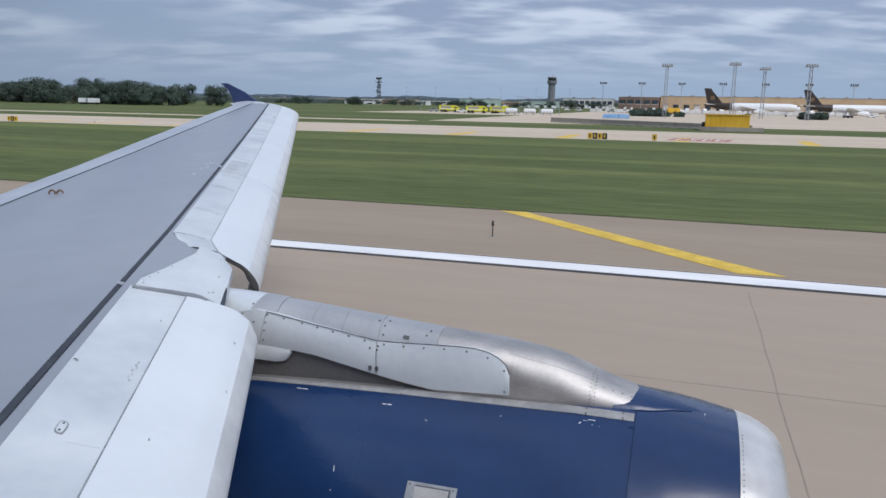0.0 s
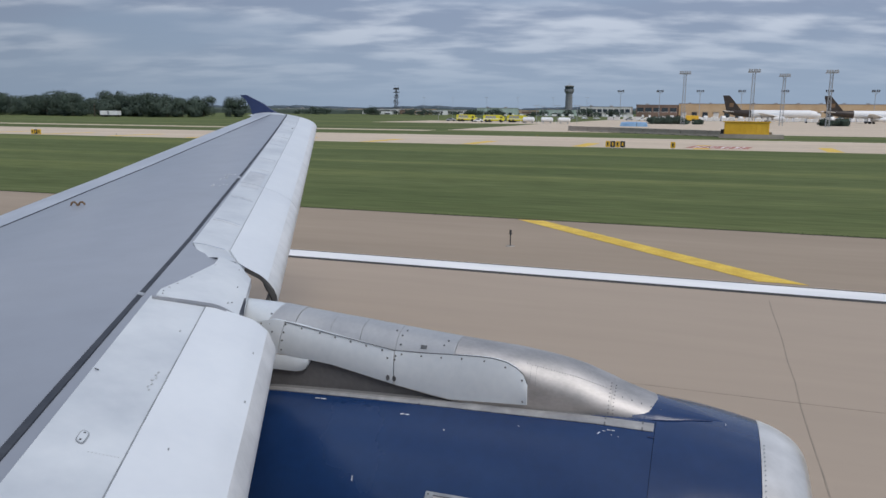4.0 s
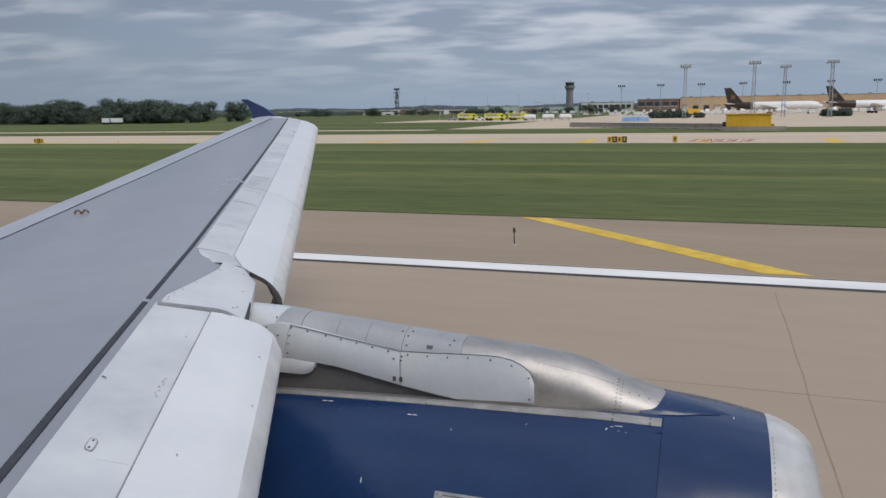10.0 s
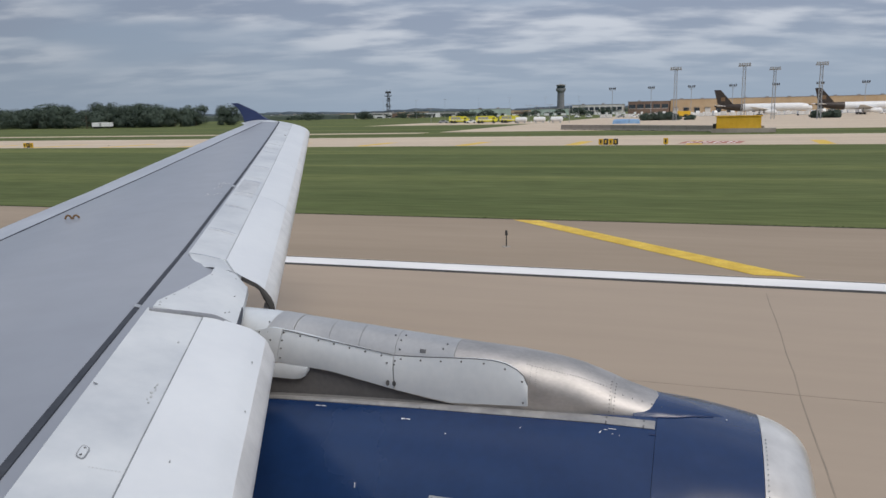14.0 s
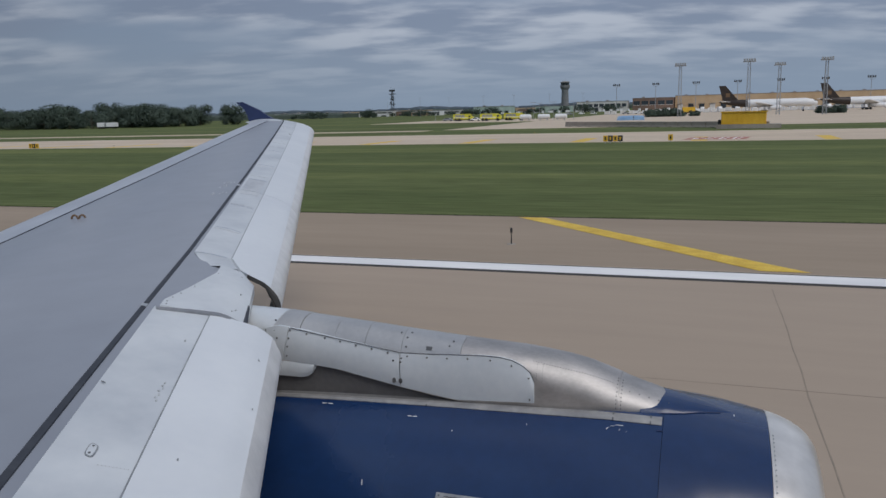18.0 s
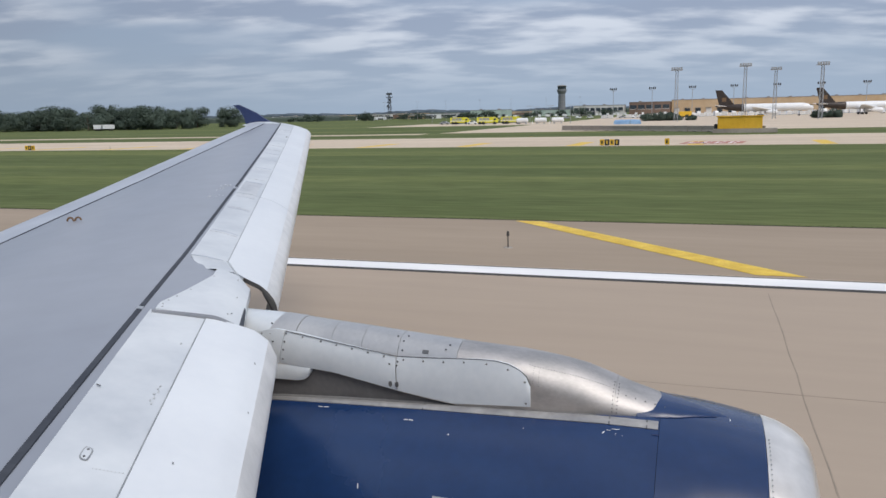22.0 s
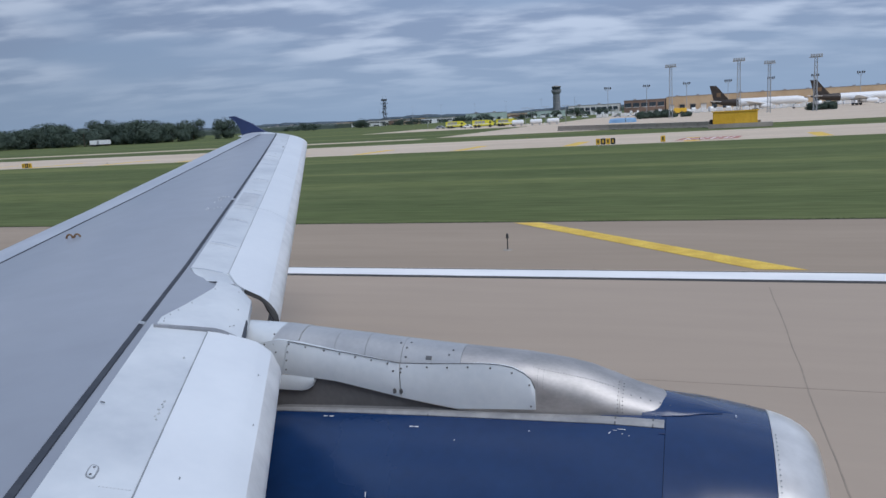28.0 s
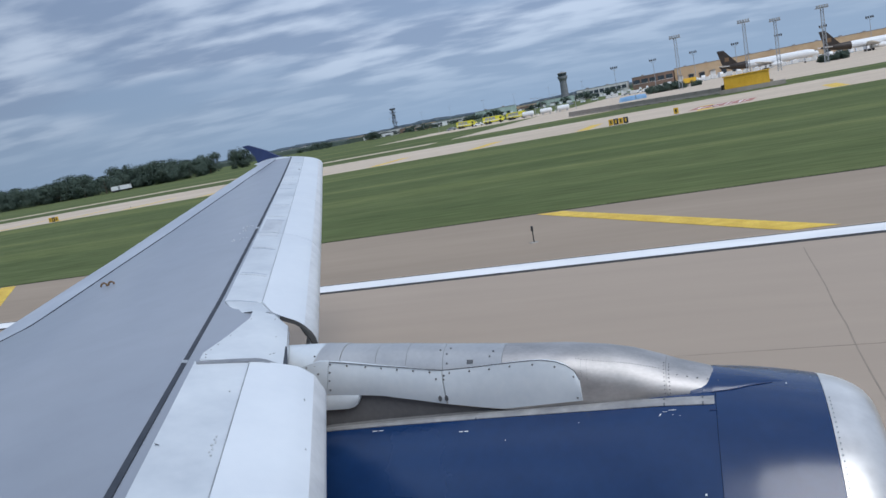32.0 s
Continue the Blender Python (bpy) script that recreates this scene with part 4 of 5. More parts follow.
decal("hatch_plate", -1.203, -1.022, 0.858, 1.090, alu, 0.009)
for x, a in ((-1.232, 0.85), (-1.0, 0.85), (-0.995, 0.89), (-1.232, 0.95), (-0.995, 0.96)):
    part("hatch_screw", rod(nac_point(x, a, 0.002), nac_point(x, a, 0.007), 0.005, seg=6), rivet_dark, cowl)
seam = []
for x in xs(-0.19, 0.11, 10):
    a = float(np.interp(x, R_X, R_W)) / nac_r(x)
    seam.append([nac_point(x, a + e, 0.003) for e in (0.007, 0.0)] + [nac_point(x, a, -0.004)])
part("ramp_seam", loft(seam), navy_dark, cowl, "dark seam at the foot of the ramp")
decal("cowl_latch", -0.20, -0.165, 0.325, 0.333, navy_dark, 0.003, "small dark cowl latch")

# cabin side with the window opening, undercarriage
fus = bmesh.new()
FY, FZ, FR = -1.83, 4.0, 1.975
FX = [-22.0, -20.0, -17.0, -13.0] + xs(-9.0, -0.32, 12) + [0.20] + xs(0.9, 6.0, 6) + [7.5, 8.8, 9.6, 10.1, 10.3]
FS = {-22.0: 0.05, -20.0: 0.3, -17.0: 0.66, -13.0: 0.93, 7.5: 0.93, 8.8: 0.75, 9.6: 0.52, 10.1: 0.27, 10.3: 0.02}
FA = [2 * math.pi * k / 60 for k in range(60)]
for rr in (FR, FR - 0.05):
    grid = [[fus.verts.new((x, FY + rr * FS.get(x, 1.0) * math.cos(a), FZ + rr * FS.get(x, 1.0) * math.sin(a))) for a in FA] for x in FX]
    for i in range(len(FX) - 1):
        for k in range(60):
            if FX[i] == -0.32 or abs(FX[i] + 0.32) < 1e-6:
                if k in (0, 1, 2, 3):
                    continue
            fus.faces.new((grid[i][k], grid[i][(k + 1) % 60], grid[i + 1][(k + 1) % 60], grid[i + 1][k]))
part("fuselage", fus, white_paint, plane, "white fuselage side with a cabin window opening", True)
for x, y in ((-5.6, 2.0), (-5.6, -5.65), (5.2, -1.83)):
    leg = part("landing_gear", rod((x, y, 0.5), (x, y, 3.2 if x < 0 else 2.2), 0.11, 0.14, 14), steel, plane, "steel landing gear leg")
    for s in (-0.36, 0.36):
        tyre = bmesh.new()
        prof = [(0.58 - 0.12 * abs(math.sin(a)) ** 2, 0.18 * math.sin(a)) for a in xs(-math.pi / 2, math.pi / 2, 8)]
        rows = [[tyre.verts.new((x + r * math.cos(b), y + s + o, 0.58 + r * math.sin(b))) for b in [2 * math.pi * k / 28 for k in range(28)]] for r, o in [(0.25, -0.16)] + prof + [(0.25, 0.16)]]
        for a, b in zip(rows, rows[1:]):
            for k in range(28):
                tyre.faces.new((a[k], a[(k + 1) % 28], b[(k + 1) % 28], b[k]))
        part("tyre", tyre, rubber, leg, "black tyre", True)
        part("axle", rod((x, y, 0.58), (x, y + s, 0.58), 0.07), steel, leg)


# ---- airfield furniture ----
def edge_light(at, tall=0.55, first=True):
    e = thing("runway_edge_light", (*at, 0), "slim dark runway edge light on a pale base plate", "runway light", "runway edge lights")
    part("base_plate", rod((0, 0, -0.004), (0, 0, 0.02), 0.16, 0.14, 16), barrier_concrete, e, "pale round base plate")
    part("stem", rod((0, 0, 0.02), (0, 0, tall * 0.75), 0.022, 0.018, 8), sign_black, e)
    part("lamp_head", rod((0, 0, tall * 0.72), (0, 0, tall), 0.05, 0.035, 12), sign_black, e, "dark lamp head")
    return e


el = edge_light((-6.04, 24.4))
for x in (-67.0, 54.9):
    copy_thing(el, pose(x, 24.4, 0))


def taxi_light(at):
    e = thing("taxiway_light", (*at, 0), "small taxiway edge light on a short stem", "taxiway light", "taxiway edge lights")
    part("stem", rod((0, 0, -0.03), (0, 0, 0.28), 0.03, 0.025, 8), tank_yellow, e)
    part("lamp_head", rod((0, 0, 0.28), (0, 0, 0.42), 0.06, 0.045, 10), glass_dark, e)
    return e


tl = taxi_light((-90, 99.9))
for k in range(1, 7):
    copy_thing(tl, pose(-90 + 30 * k, 99.9 if k % 2 else 139.6, 0))


def guidance_sign(at, panels, turn=0.0):
    e = thing("guidance_sign", (*at, 0), "low yellow taxiway guidance sign with black panels", "airfield sign", "taxiway guidance signs", turn)
    w = 0.6
    for k in range(panels):
        x = (k - panels / 2) * w
        dark = k % 2
        p = part("sign_panel", box(x + 0.02, x + w - 0.02, -0.08, 0.08, 0.22, 0.95, 0.02), sign_black if dark else tank_yellow, e, "black panel" if dark else "yellow panel")
        part("symbol_bar", box(x + 0.2, x + 0.38, -0.09, -0.082, 0.4, 0.8), tank_yellow if dark else sign_black, p)
        part("foot", rod((x + w / 2, 0, -0.03), (x + w / 2, 0, 0.24), 0.04), steel, e)
    return e


guidance_sign((-11.0, 97.0), 4)
guidance_sign((-104.0, 97.5), 3, 8)
guidance_sign((-4.2, 98.0), 1)

# red painted position marking on the taxiway
def position_marking(x, y, w, d, skew):
    """A red panel on the pavement with white characters as plain bars."""
    red = structure("surface_marking", prism([(x, y, 0.002), (x + w, y, 0.002), (x + w + skew, y + d, 0.002), (x + skew, y + d, 0.002)], (0, 0, 0.006)), line_red, "red painted taxiway position marking with white bars")
    for k in range(4):
        a = x + w * (0.10 + 0.22 * k)
        for f, b, c in ((0.0, 0.18, 0.82), (0.09, 0.18, 0.34), (0.09, 0.66, 0.82)):
            p = a + w * f
            part("marking_bar", prism([(p + skew * b, y + d * b, 0.009), (p + w * 0.045 + skew * b, y + d * b, 0.009), (p + w * 0.045 + skew * c, y + d * c, 0.009), (p + skew * c, y + d * c, 0.009)], (0, 0, 0.004)), line_white, red)
    return red


position_marking(-3.0, 104.5, 7.6, 7.0, 1.0)
position_marking(LINK_X - 11.5, 88.5, 9.0, 4.0, 0.0)
position_marking(LINK_X + 2.5, 88.5, 9.0, 4.0, 0.0)


def wheel(x, y, r, w, parent, mat=None):
    return part("wheel", rod((x, y - w / 2, r), (x, y + w / 2, r), r, r, 18), mat or rubber, parent, "black tyre")


def fire_truck(at, turn=0.0):
    e = thing("fire_truck", (*at, 0), "parked lime yellow airport fire truck", "fire truck", "parked fire trucks", turn)
    body = part("body", loft([[(-4.4, y, 0.75), (-4.4, y, 2.9), (-4.2, y, 3.05), (2.3, y, 3.05), (2.6, y, 2.6), (4.0, y, 2.6), (4.5, y, 1.9), (4.6, y, 0.75)] for y in (-1.25, 1.25)]), truck_lime, e)
    part("windscreen", box(4.02, 4.42, -1.1, 1.1, 1.75, 2.45), glass_dark, body, "dark windscreen")
    for y in (-1.262, 1.25):
        part("side_window", box(2.7, 3.7, y, y + 0.012, 1.7, 2.4), glass_dark, body, "dark cab window")
        part("stripe", box(-4.3, 2.4, y, y + 0.012, 1.35, 1.6), white_paint, body, "white side stripe")
        for x in (-3.4, -1.9, -0.4):
            part("locker_door", box(x, x + 1.3, y - 0.004, y + 0.016, 1.75, 2.7), steel, body, "grey roller locker door")
    part("bumper", box(4.5, 4.95, -1.2, 1.2, 0.7, 1.2, 0.06), sign_black, e)
    part("roof_turret", box(2.6, 3.3, -0.4, 0.4, 2.62, 3.0, 0.08), truck_lime, e)
    part("chassis", box(-4.2, 4.2, -1.0, 1.0, 0.5, 0.76), sign_black, e)
    for x in (-3.2, -1.7, 3.0):
        for y in (-1.05, 1.05):
            wheel(x, y, 0.62, 0.42, e)
    return e


structure("fire_station_pad", box(-128, -60.02, 284.0, 352.0, -0.5, 0.0), taxi_concrete, "pale concrete pad where fire trucks are parked")
ft = fire_truck((-103.0, 330.0))
for x, y, a in ((-86.0, 314.0, 6), (-77.0, 319.0, -4)):
    copy_thing(ft, pose(x, y, 0, 0, 0, a))


def parked_car(at, paint, label, turn=0.0):
    e = thing("parked_car", (*at, 0), label, "car", "parked cars", turn)
    prof = [(-2.2, 0.35), (-2.25, 0.8), (-1.6, 0.95), (-1.0, 1.42), (0.6, 1.45), (1.3, 0.98), (2.1, 0.85), (2.25, 0.5), (2.2, 0.35)]
    body = part("body", loft([[(x, y * (0.86 if z > 1.1 else 1), z) for x, z in prof] for y in (-0.88, 0.88)]), paint, e)
    part("side_glass", box(-0.95, 0.75, -0.90, 0.90, 0.98, 1.34), glass_dark, body, "dark side glass")
    for x in (-1.4, 1.4):
        for y in (-0.8, 0.8):
            wheel(x, y, 0.33, 0.22, e)
    return e


car = parked_car((-95.0, 322.0), white_paint, "small white parked service car")
dark_car = parked_car((-112.0, 335.0), steel, "grey parked service car")
for k, (x, y) in enumerate(((-46, 470), (-39, 474), (-31, 470), (-20, 476), (-12, 470), (92, 470), (-88, 520), (-80, 522), (-72, 520), (-63, 524))):
    copy_thing(car if k % 3 else dark_car, pose(x, y, 0, 0, 0, 20 * (k % 4)))


def storage_tank(at):
    e = thing("storage_tank", (*at, 0), "white horizontal storage tank on steel saddles", "storage tank", "white storage tanks")
    rings = []
    for x, r in ((-2.4, 0.2), (-2.25, 0.7), (-2.0, 0.95), (2.0, 0.95), (2.25, 0.7), (2.4, 0.2)):
        rings.append([(x, r * math.cos(2 * math.pi * k / 18), 1.5 + r * math.sin(2 * math.pi * k / 18)) for k in range(18)])
    part("shell", loft(rings), white_paint, e, "", True)
    for x in (-1.4, 1.4):
        part("saddle", box(x - 0.12, x + 0.12, -0.8, 0.8, 0, 0.85), steel, e)
    part("filler_pipe", rod((0, 0, 2.4), (0, 0, 2.9), 0.12), steel, e)
    part("guard_post", rod((-3.0, -1.4, 0), (-3.0, -1.4, 1.1), 0.09), white_paint, e)
    return e


st = storage_tank((-68.0, 300.0))
for x, y in ((-60.5, 299.0), (-53.5, 297.5)):
    copy_thing(st, pose(x, y, 0, 0, 0, 4))


def lamp_post(at, tall, label="slim grey airfield lamp post", group="airfield lamp posts"):
    e = thing("lamp_post", (*at, 0), label, "lamp post", group)
    part("pole", rod((0, 0, -0.03), (0, 0, tall), 0.11, 0.06), steel, e)
    part("arm", rod((-0.9, 0, tall), (0.9, 0, tall), 0.05), steel, e)
    for x in (-0.9, 0.9):
        part("lamp_head", box(x - 0.35, x + 0.35, -0.18, 0.18, tall - 0.08, tall + 0.12, 0.03), steel, e)
    return e


lp = lamp_post((-66.0, 305.0), 7.0)
for x, y in ((-57.5, 304), (-49.5, 303), (-72, 346), (-122, 346)):
    copy_thing(lp, pose(x, y, 0))


far_post = lamp_post((-262.0, 620.0), 16.0, "tall slim grey lamp post beside the far car park", "far lamp posts")
for k in range(1, 7):
    copy_thing(far_post, pose(-262.0 + 28.0 * k, 620.0 + 6 * (k % 2), 0))


def delivery_van(at, turn=0.0):
    e = thing("delivery_van", (*at, 0), "white delivery van parked in a long row", "van", "parked delivery vans", turn)
    body = part("body", loft([[(-2.8, y, 0.4), (-2.8, y, 2.5), (1.3, y, 2.55), (2.0, y, 1.5), (2.8, y, 1.25), (2.85, y, 0.4)] for y in (-0.98, 0.98)]), white_paint, e)
    part("windscreen", box(1.62, 1.70, -0.9, 0.9, 1.5, 2.2), glass_dark, body, "dark windscreen")
    for y in (-0.99, 0.98):
        part("side_window", box(0.4, 1.3, y, y + 0.012, 1.5, 2.2), glass_dark, body, "dark cab window")
    for x in (-1.8, 1.8):
        for y in (-0.85, 0.85):
            wheel(x, y, 0.36, 0.24, e)
    return e


van = delivery_van((-196, 760), 90)
for k in range(1, 26):
    if k % 9 != 5:
        copy_thing(van, pose(-196 + 5.6 * k, 760 + 9 * (k % 3), 0, 0, 0, 90 + 6 * (k % 4)))


# concrete barriers in a slanting row
def barrier(at, turn):
    e = thing("concrete_barrier", (*at, 0), "grey precast concrete barrier standing in a row", "barrier", "concrete barriers in a row", turn)
    prof = [(-0.3, 0), (-0.3, 0.12), (-0.16, 0.4), (-0.11, 1.15), (0.11, 1.15), (0.16, 0.4), (0.3, 0.12), (0.3, 0)]
    part("body", loft([[(x, y, z) for y, z in prof] for x in (-1.72, 1.72)]), barrier_concrete, e)
    part("lifting_slot", box(-0.5, 0.5, -0.31, -0.29, 0.02, 0.10), sign_black, e)
    return e


b0 = barrier((-31.3, 186.8), -40.6)
for k in range(1, 16):
    copy_thing(b0, pose(-31.3 + 2.7 * k, 186.8 - 2.31 * k, 0, 0, 0, -40.6))


def yellow_enclosure(at, turn=0.0):
    e = thing("yellow_enclosure", (*at, 0), "yellow steel equipment enclosure on a concrete plinth", "equipment enclosure", "", turn)
    part("plinth", box(-4.6, 6.3, -1.6, 1.6, 0, 0.75), barrier_concrete, e)
    body = part("body", box(-3.8, 3.8, -1.3, 1.3, 0.75, 2.9, 0.05), tank_yellow, e)
    for k in range(9):
        x = -3.6 + 0.9 * k
        part("rib", box(x - 0.06, x + 0.06, -1.38, -1.30, 0.8, 2.85), tank_yellow, body)
    part("roof", box(-4.0, 4.0, -1.5, 1.5, 2.9, 3.05), tank_yellow, body)
    part("vent_box", box(-4.4, -3.85, -0.6, 0.6, 0.75, 1.6), sign_black, e)
    return e


yellow_enclosure((6.2, 151.0), -3)


def covered_stack(at):
    e = thing("covered_pallet_stack", (*at, 0), "low stack under a blue tarpaulin", "covered stack")
    rings = [[(-4.4, -1.2, 0), (-4.2, -1.1, 1.0), (-4.0, 0, 1.4), (-4.2, 1.1, 1.0), (-4.4, 1.2, 0)]]
    for x in (-2, 0, 2):
        rings.append([(x, -1.25, 0), (x, -1.1, 1.1 + 0.1 * math.sin(x)), (x, 0, 1.5), (x, 1.1, 1.1), (x, 1.25, 0)])
    rings.append([(4.4, -1.2, 0), (4.2, -1.1, 1.0), (4.0, 0, 1.4), (4.2, 1.1, 1.0), (4.4, 1.2, 0)])
    part("tarpaulin", loft(rings), tarp_blue, e)
    part("strap", loft([[(x, -1.27, 0), (x, -1.12, 1.16), (x, 0, 1.54), (x, 1.12, 1.16), (x, 1.27, 0)] for x in (0.9, 1.05)]), sign_black, e)
    return e


covered_stack((-24.0, 262.0))


# ---- trees ----
def tree_mesh(seed, tall, wide, lobes, leaves):
    rnd = random.Random(seed)
    cen = []
    for k in range(lobes):
        a, r = rnd.uniform(0, 6.28), wide * 0.55 * math.sqrt(rnd.random())
        z = tall * rnd.uniform(0.14, 0.86)
        r *= 1.15 - 0.55 * abs(z / tall - 0.5)
        cen.append((r * math.cos(a), r * math.sin(a), z, rnd.uniform(0.55, 1.0) * wide * 0.36))
    vs, fs, out = [], [], []
    for k in range(leaves):
        cx, cy, cz, cr = rnd.choice(cen)
        u = Vector((rnd.gauss(0, 1), rnd.gauss(0, 1), rnd.gauss(0, 1))).normalized() * cr * (rnd.random() ** 0.35)
        p = Vector((cx, cy, cz)) + Vector((u.x, u.y, u.z * 0.8))
        if p.z < 0.05:
            continue
        out.extend([u.normalized() + Vector((0, 0, 0.25))] * 4)
        n = u.normalized() + 0.45 * Vector((rnd.uniform(-1, 1), rnd.uniform(-1, 1), rnd.uniform(-1, 1)))
        q = n.to_track_quat("Z", "Y").to_matrix() @ Euler((0, 0, rnd.uniform(0, 6.3))).to_matrix()
        sz = rnd.uniform(0.14, 0.38) * (tall / 9) ** 0.5
        b = len(vs)
        for c in ((-1, -0.5, 0), (0, -0.8, 0.15), (1, 0, 0), (0, 0.8, -0.15)):
            vs.append(p + q @ (Vector(c) * sz))
        fs.append((b, b + 1, b + 2, b + 3))
    me = bpy.data.meshes.new("crown")
    me.from_pydata([tuple(v) for v in vs], [], fs)
    # each leaf is shaded as part of its clump
    me.normals_split_custom_set_from_vertices([tuple(v.normalized()) for v in out])
    me.materials.append(leaf)
    return me, cen


def tree(seed, at, tall, wide, label, name="broadleaf_tree", group="tree belt beside the airfield", leaves=6500):
    e = thing(name, (*at, -0.03), label, "tree" if "tree" in name else "shrub", group)
    me, cen = tree_mesh(seed, tall, wide, 22, leaves)
    bm = rod((0, 0, -0.1), (0.1, 0, tall * 0.3), tall * 0.03, tall * 0.022, 9)
    rod((0.1, 0, tall * 0.3), (0.0, 0.1, tall * 0.72), tall * 0.022, tall * 0.008, 8, bm)
    for cx, cy, cz, cr in cen[:7]:
        rod((0.06, 0, tall * 0.25 + 0.08 * cz), (cx * 0.8, cy * 0.8, cz), tall * 0.009, tall * 0.003, 6, bm)
    part("trunk", bm, bark, e, "brown branching trunk")
    crown = new("crown", me)
    crown.parent = e
    tagged(crown, "dense dark green leaf crown")
    return e


rt = random.Random(5)
kinds = [tree(11 + k, (-274 - 16 * k, 360 + 4 * k), 10.0 + 0.5 * k, 11.0 + 0.6 * k, "dense dark green broadleaf tree in a belt") for k in range(5)]
for k in range(56):
    x = -268 - 4.9 * k + rt.uniform(-2, 2)
    if -342 < x < -333:
        continue
    src = kinds[k % 5]
    sc = rt.choice((0.75, 0.9, 1.0, 1.1, 1.2)) * rt.uniform(0.92, 1.08)
    t = copy_thing(src, pose(x, rt.uniform(342, 400), -0.03, 0, 0, rt.uniform(0, 360)))
    t.scale = (sc, sc, sc * rt.uniform(0.9, 1.1))
small = tree(31, (-158, 900), 7.5, 9.5, "round dark tree standing alone on the airfield", group="lone trees across the airfield", leaves=3200)
for x, y, sc in ((-186, 900, 0.9), (-92, 930, 1.0), (-58, 930, 1.15), (-315, 700, 1.1), (-322, 705, 0.8), (-130, 980, 0.8), (20, 900, 0.9), (-240, 820, 0.7), (-255, 830, 0.8), (-300, 760, 0.7)):
    t = copy_thing(small, pose(x, y, -0.03, 0, 0, x))
    t.scale = (sc, sc, sc)
for k in range(34):
    y = rt.uniform(700, 1150)
    az = radians(rt.uniform(-30, -6))
    sc = rt.uniform(0.5, 1.1)
    t = copy_thing(small, pose(y * math.tan(az), y, -0.03, 0, 0, 37 * k))
    t.scale = (sc * 1.5, sc * 1.5, sc)
bush = tree(41, (-22, 330), 3.2, 4.6, "clipped dark green shrub near the apron edge", "shrub", "shrubs near the apron edge")
for x, y, sc in ((-18.5, 331, 0.9), (-14.5, 330, 1.1), (-11, 332, 0.8), (-5, 331, 0.7), (42, 330, 0.9), (47, 331, 1.0)):
    t = copy_thing(bush, pose(x, y, -0.03, 0, 0, 40 * x))
    t.scale = (sc, sc, sc)


def woods(name, x0, x1, y, deep, low, high, seed, label, step, mat):
    """A far belt of woods: a long body with an uneven, clumpy top."""
    rnd = random.Random(seed)
    rings, x = [], x0
    while x < x1:
        h = low + (high - low) * (0.5 + 0.5 * noise.noise((x * 0.0022, seed, 0))) * (0.8 + 0.4 * noise.noise((x * 0.02, seed, 3))) + rnd.uniform(-0.04, 0.10) * high
        rings.append([(x, y, -0.5), (x, y + deep * 0.04, h * 0.75), (x, y + deep * 0.2 + rnd.uniform(0, 6), h), (x, y + deep, h * 0.9), (x, y + deep, -0.5)])
        x += step * rnd.uniform(0.5, 1.5)
    return tagged(part(name, loft(rings), mat), label, "woods", kind="stuff")


mid_wood = surf("distant_foliage", (0.045, 0.065, 0.055), (0.07, 0.092, 0.07), 0.05, 0.95, fine=0.3, fine_mix=0.4)
woods("far_woods", -4650, 2600, 4250, 300, 14, 46, 3, "wooded ridge on the horizon, tinted blue for haze", 22, far_wood)
woods("distant_tree_line", -3000, 1300, 2300, 120, 5, 17, 8, "thin dark tree line across the distance", 9, mid_wood)
woods("field_hedge", -1100, -420, 860, 60, 3, 9, 12, "low dark tree clumps behind the far field", 4, mid_wood)


# ---- buildings ----
def building(name, at, size, wall, label, doors=0, band=0, roof=None, group=""):
    e = thing(name, (*at, -0.03), label, "building", group)
    w, d, h = size
    body = part("wall", box(0, w, 0, d, 0, h), wall, e)
    part("roof", box(-0.3, w + 0.3, -0.3, d + 0.3, h, h + 0.5), roof or roof_grey, e)
    step = w / max(1, doors)
    for k in range(doors):
        x = step * (k + 0.25)
        dr = part("dock_door", box(x, x + step * 0.5, -0.25, -0.02, 0.2, h * 0.38), glass_dark if k % 3 else pale_wall, e, "dark loading dock door" if k % 3 else "pale loading dock door")
        part("door_canopy", box(x - 0.4, x + step * 0.5 + 0.4, -1.4, -0.02, h * 0.40, h * 0.40 + 0.35), roof_grey, dr)
    bs = w / max(1, band)
    for k in range(band):
        x = bs * k + bs * 0.1
        win = part("window", box(x, x + bs * 0.8, -0.14, -0.02, h * 0.45, h * 0.78), glass_dark, e, "dark window")
        part("sill", box(x - 0.1, x + bs * 0.8 + 0.1, -0.25, -0.02, h * 0.42, h * 0.45), pale_wall, win)
    for k in range(int(w // 22)):
        part("roof_unit", box(9 + 22 * k, 12 + 22 * k, d * 0.3, d * 0.3 + 3, h + 0.5, h + 1.7), roof_grey, e, "grey rooftop unit")
    return e


building("cargo_building", (-34, 880), (440, 80, 14.5), tan_wall, "long tan cargo building with loading dock doors", doors=40)
building("brown_annex", (-78, 870), (43, 40, 13.0), brown_wall, "flat brown brick annex beside the cargo building", band=5)
building("office_building", (-137, 858), (54, 26, 10.5), pale_wall, "pale office block with a dark window band", band=9, doors=4)
building("tan_warehouse", (96, 330), (70, 30, 6.5), tan_wall, "low tan warehouse with pale roof edge", doors=8, roof=white_paint)
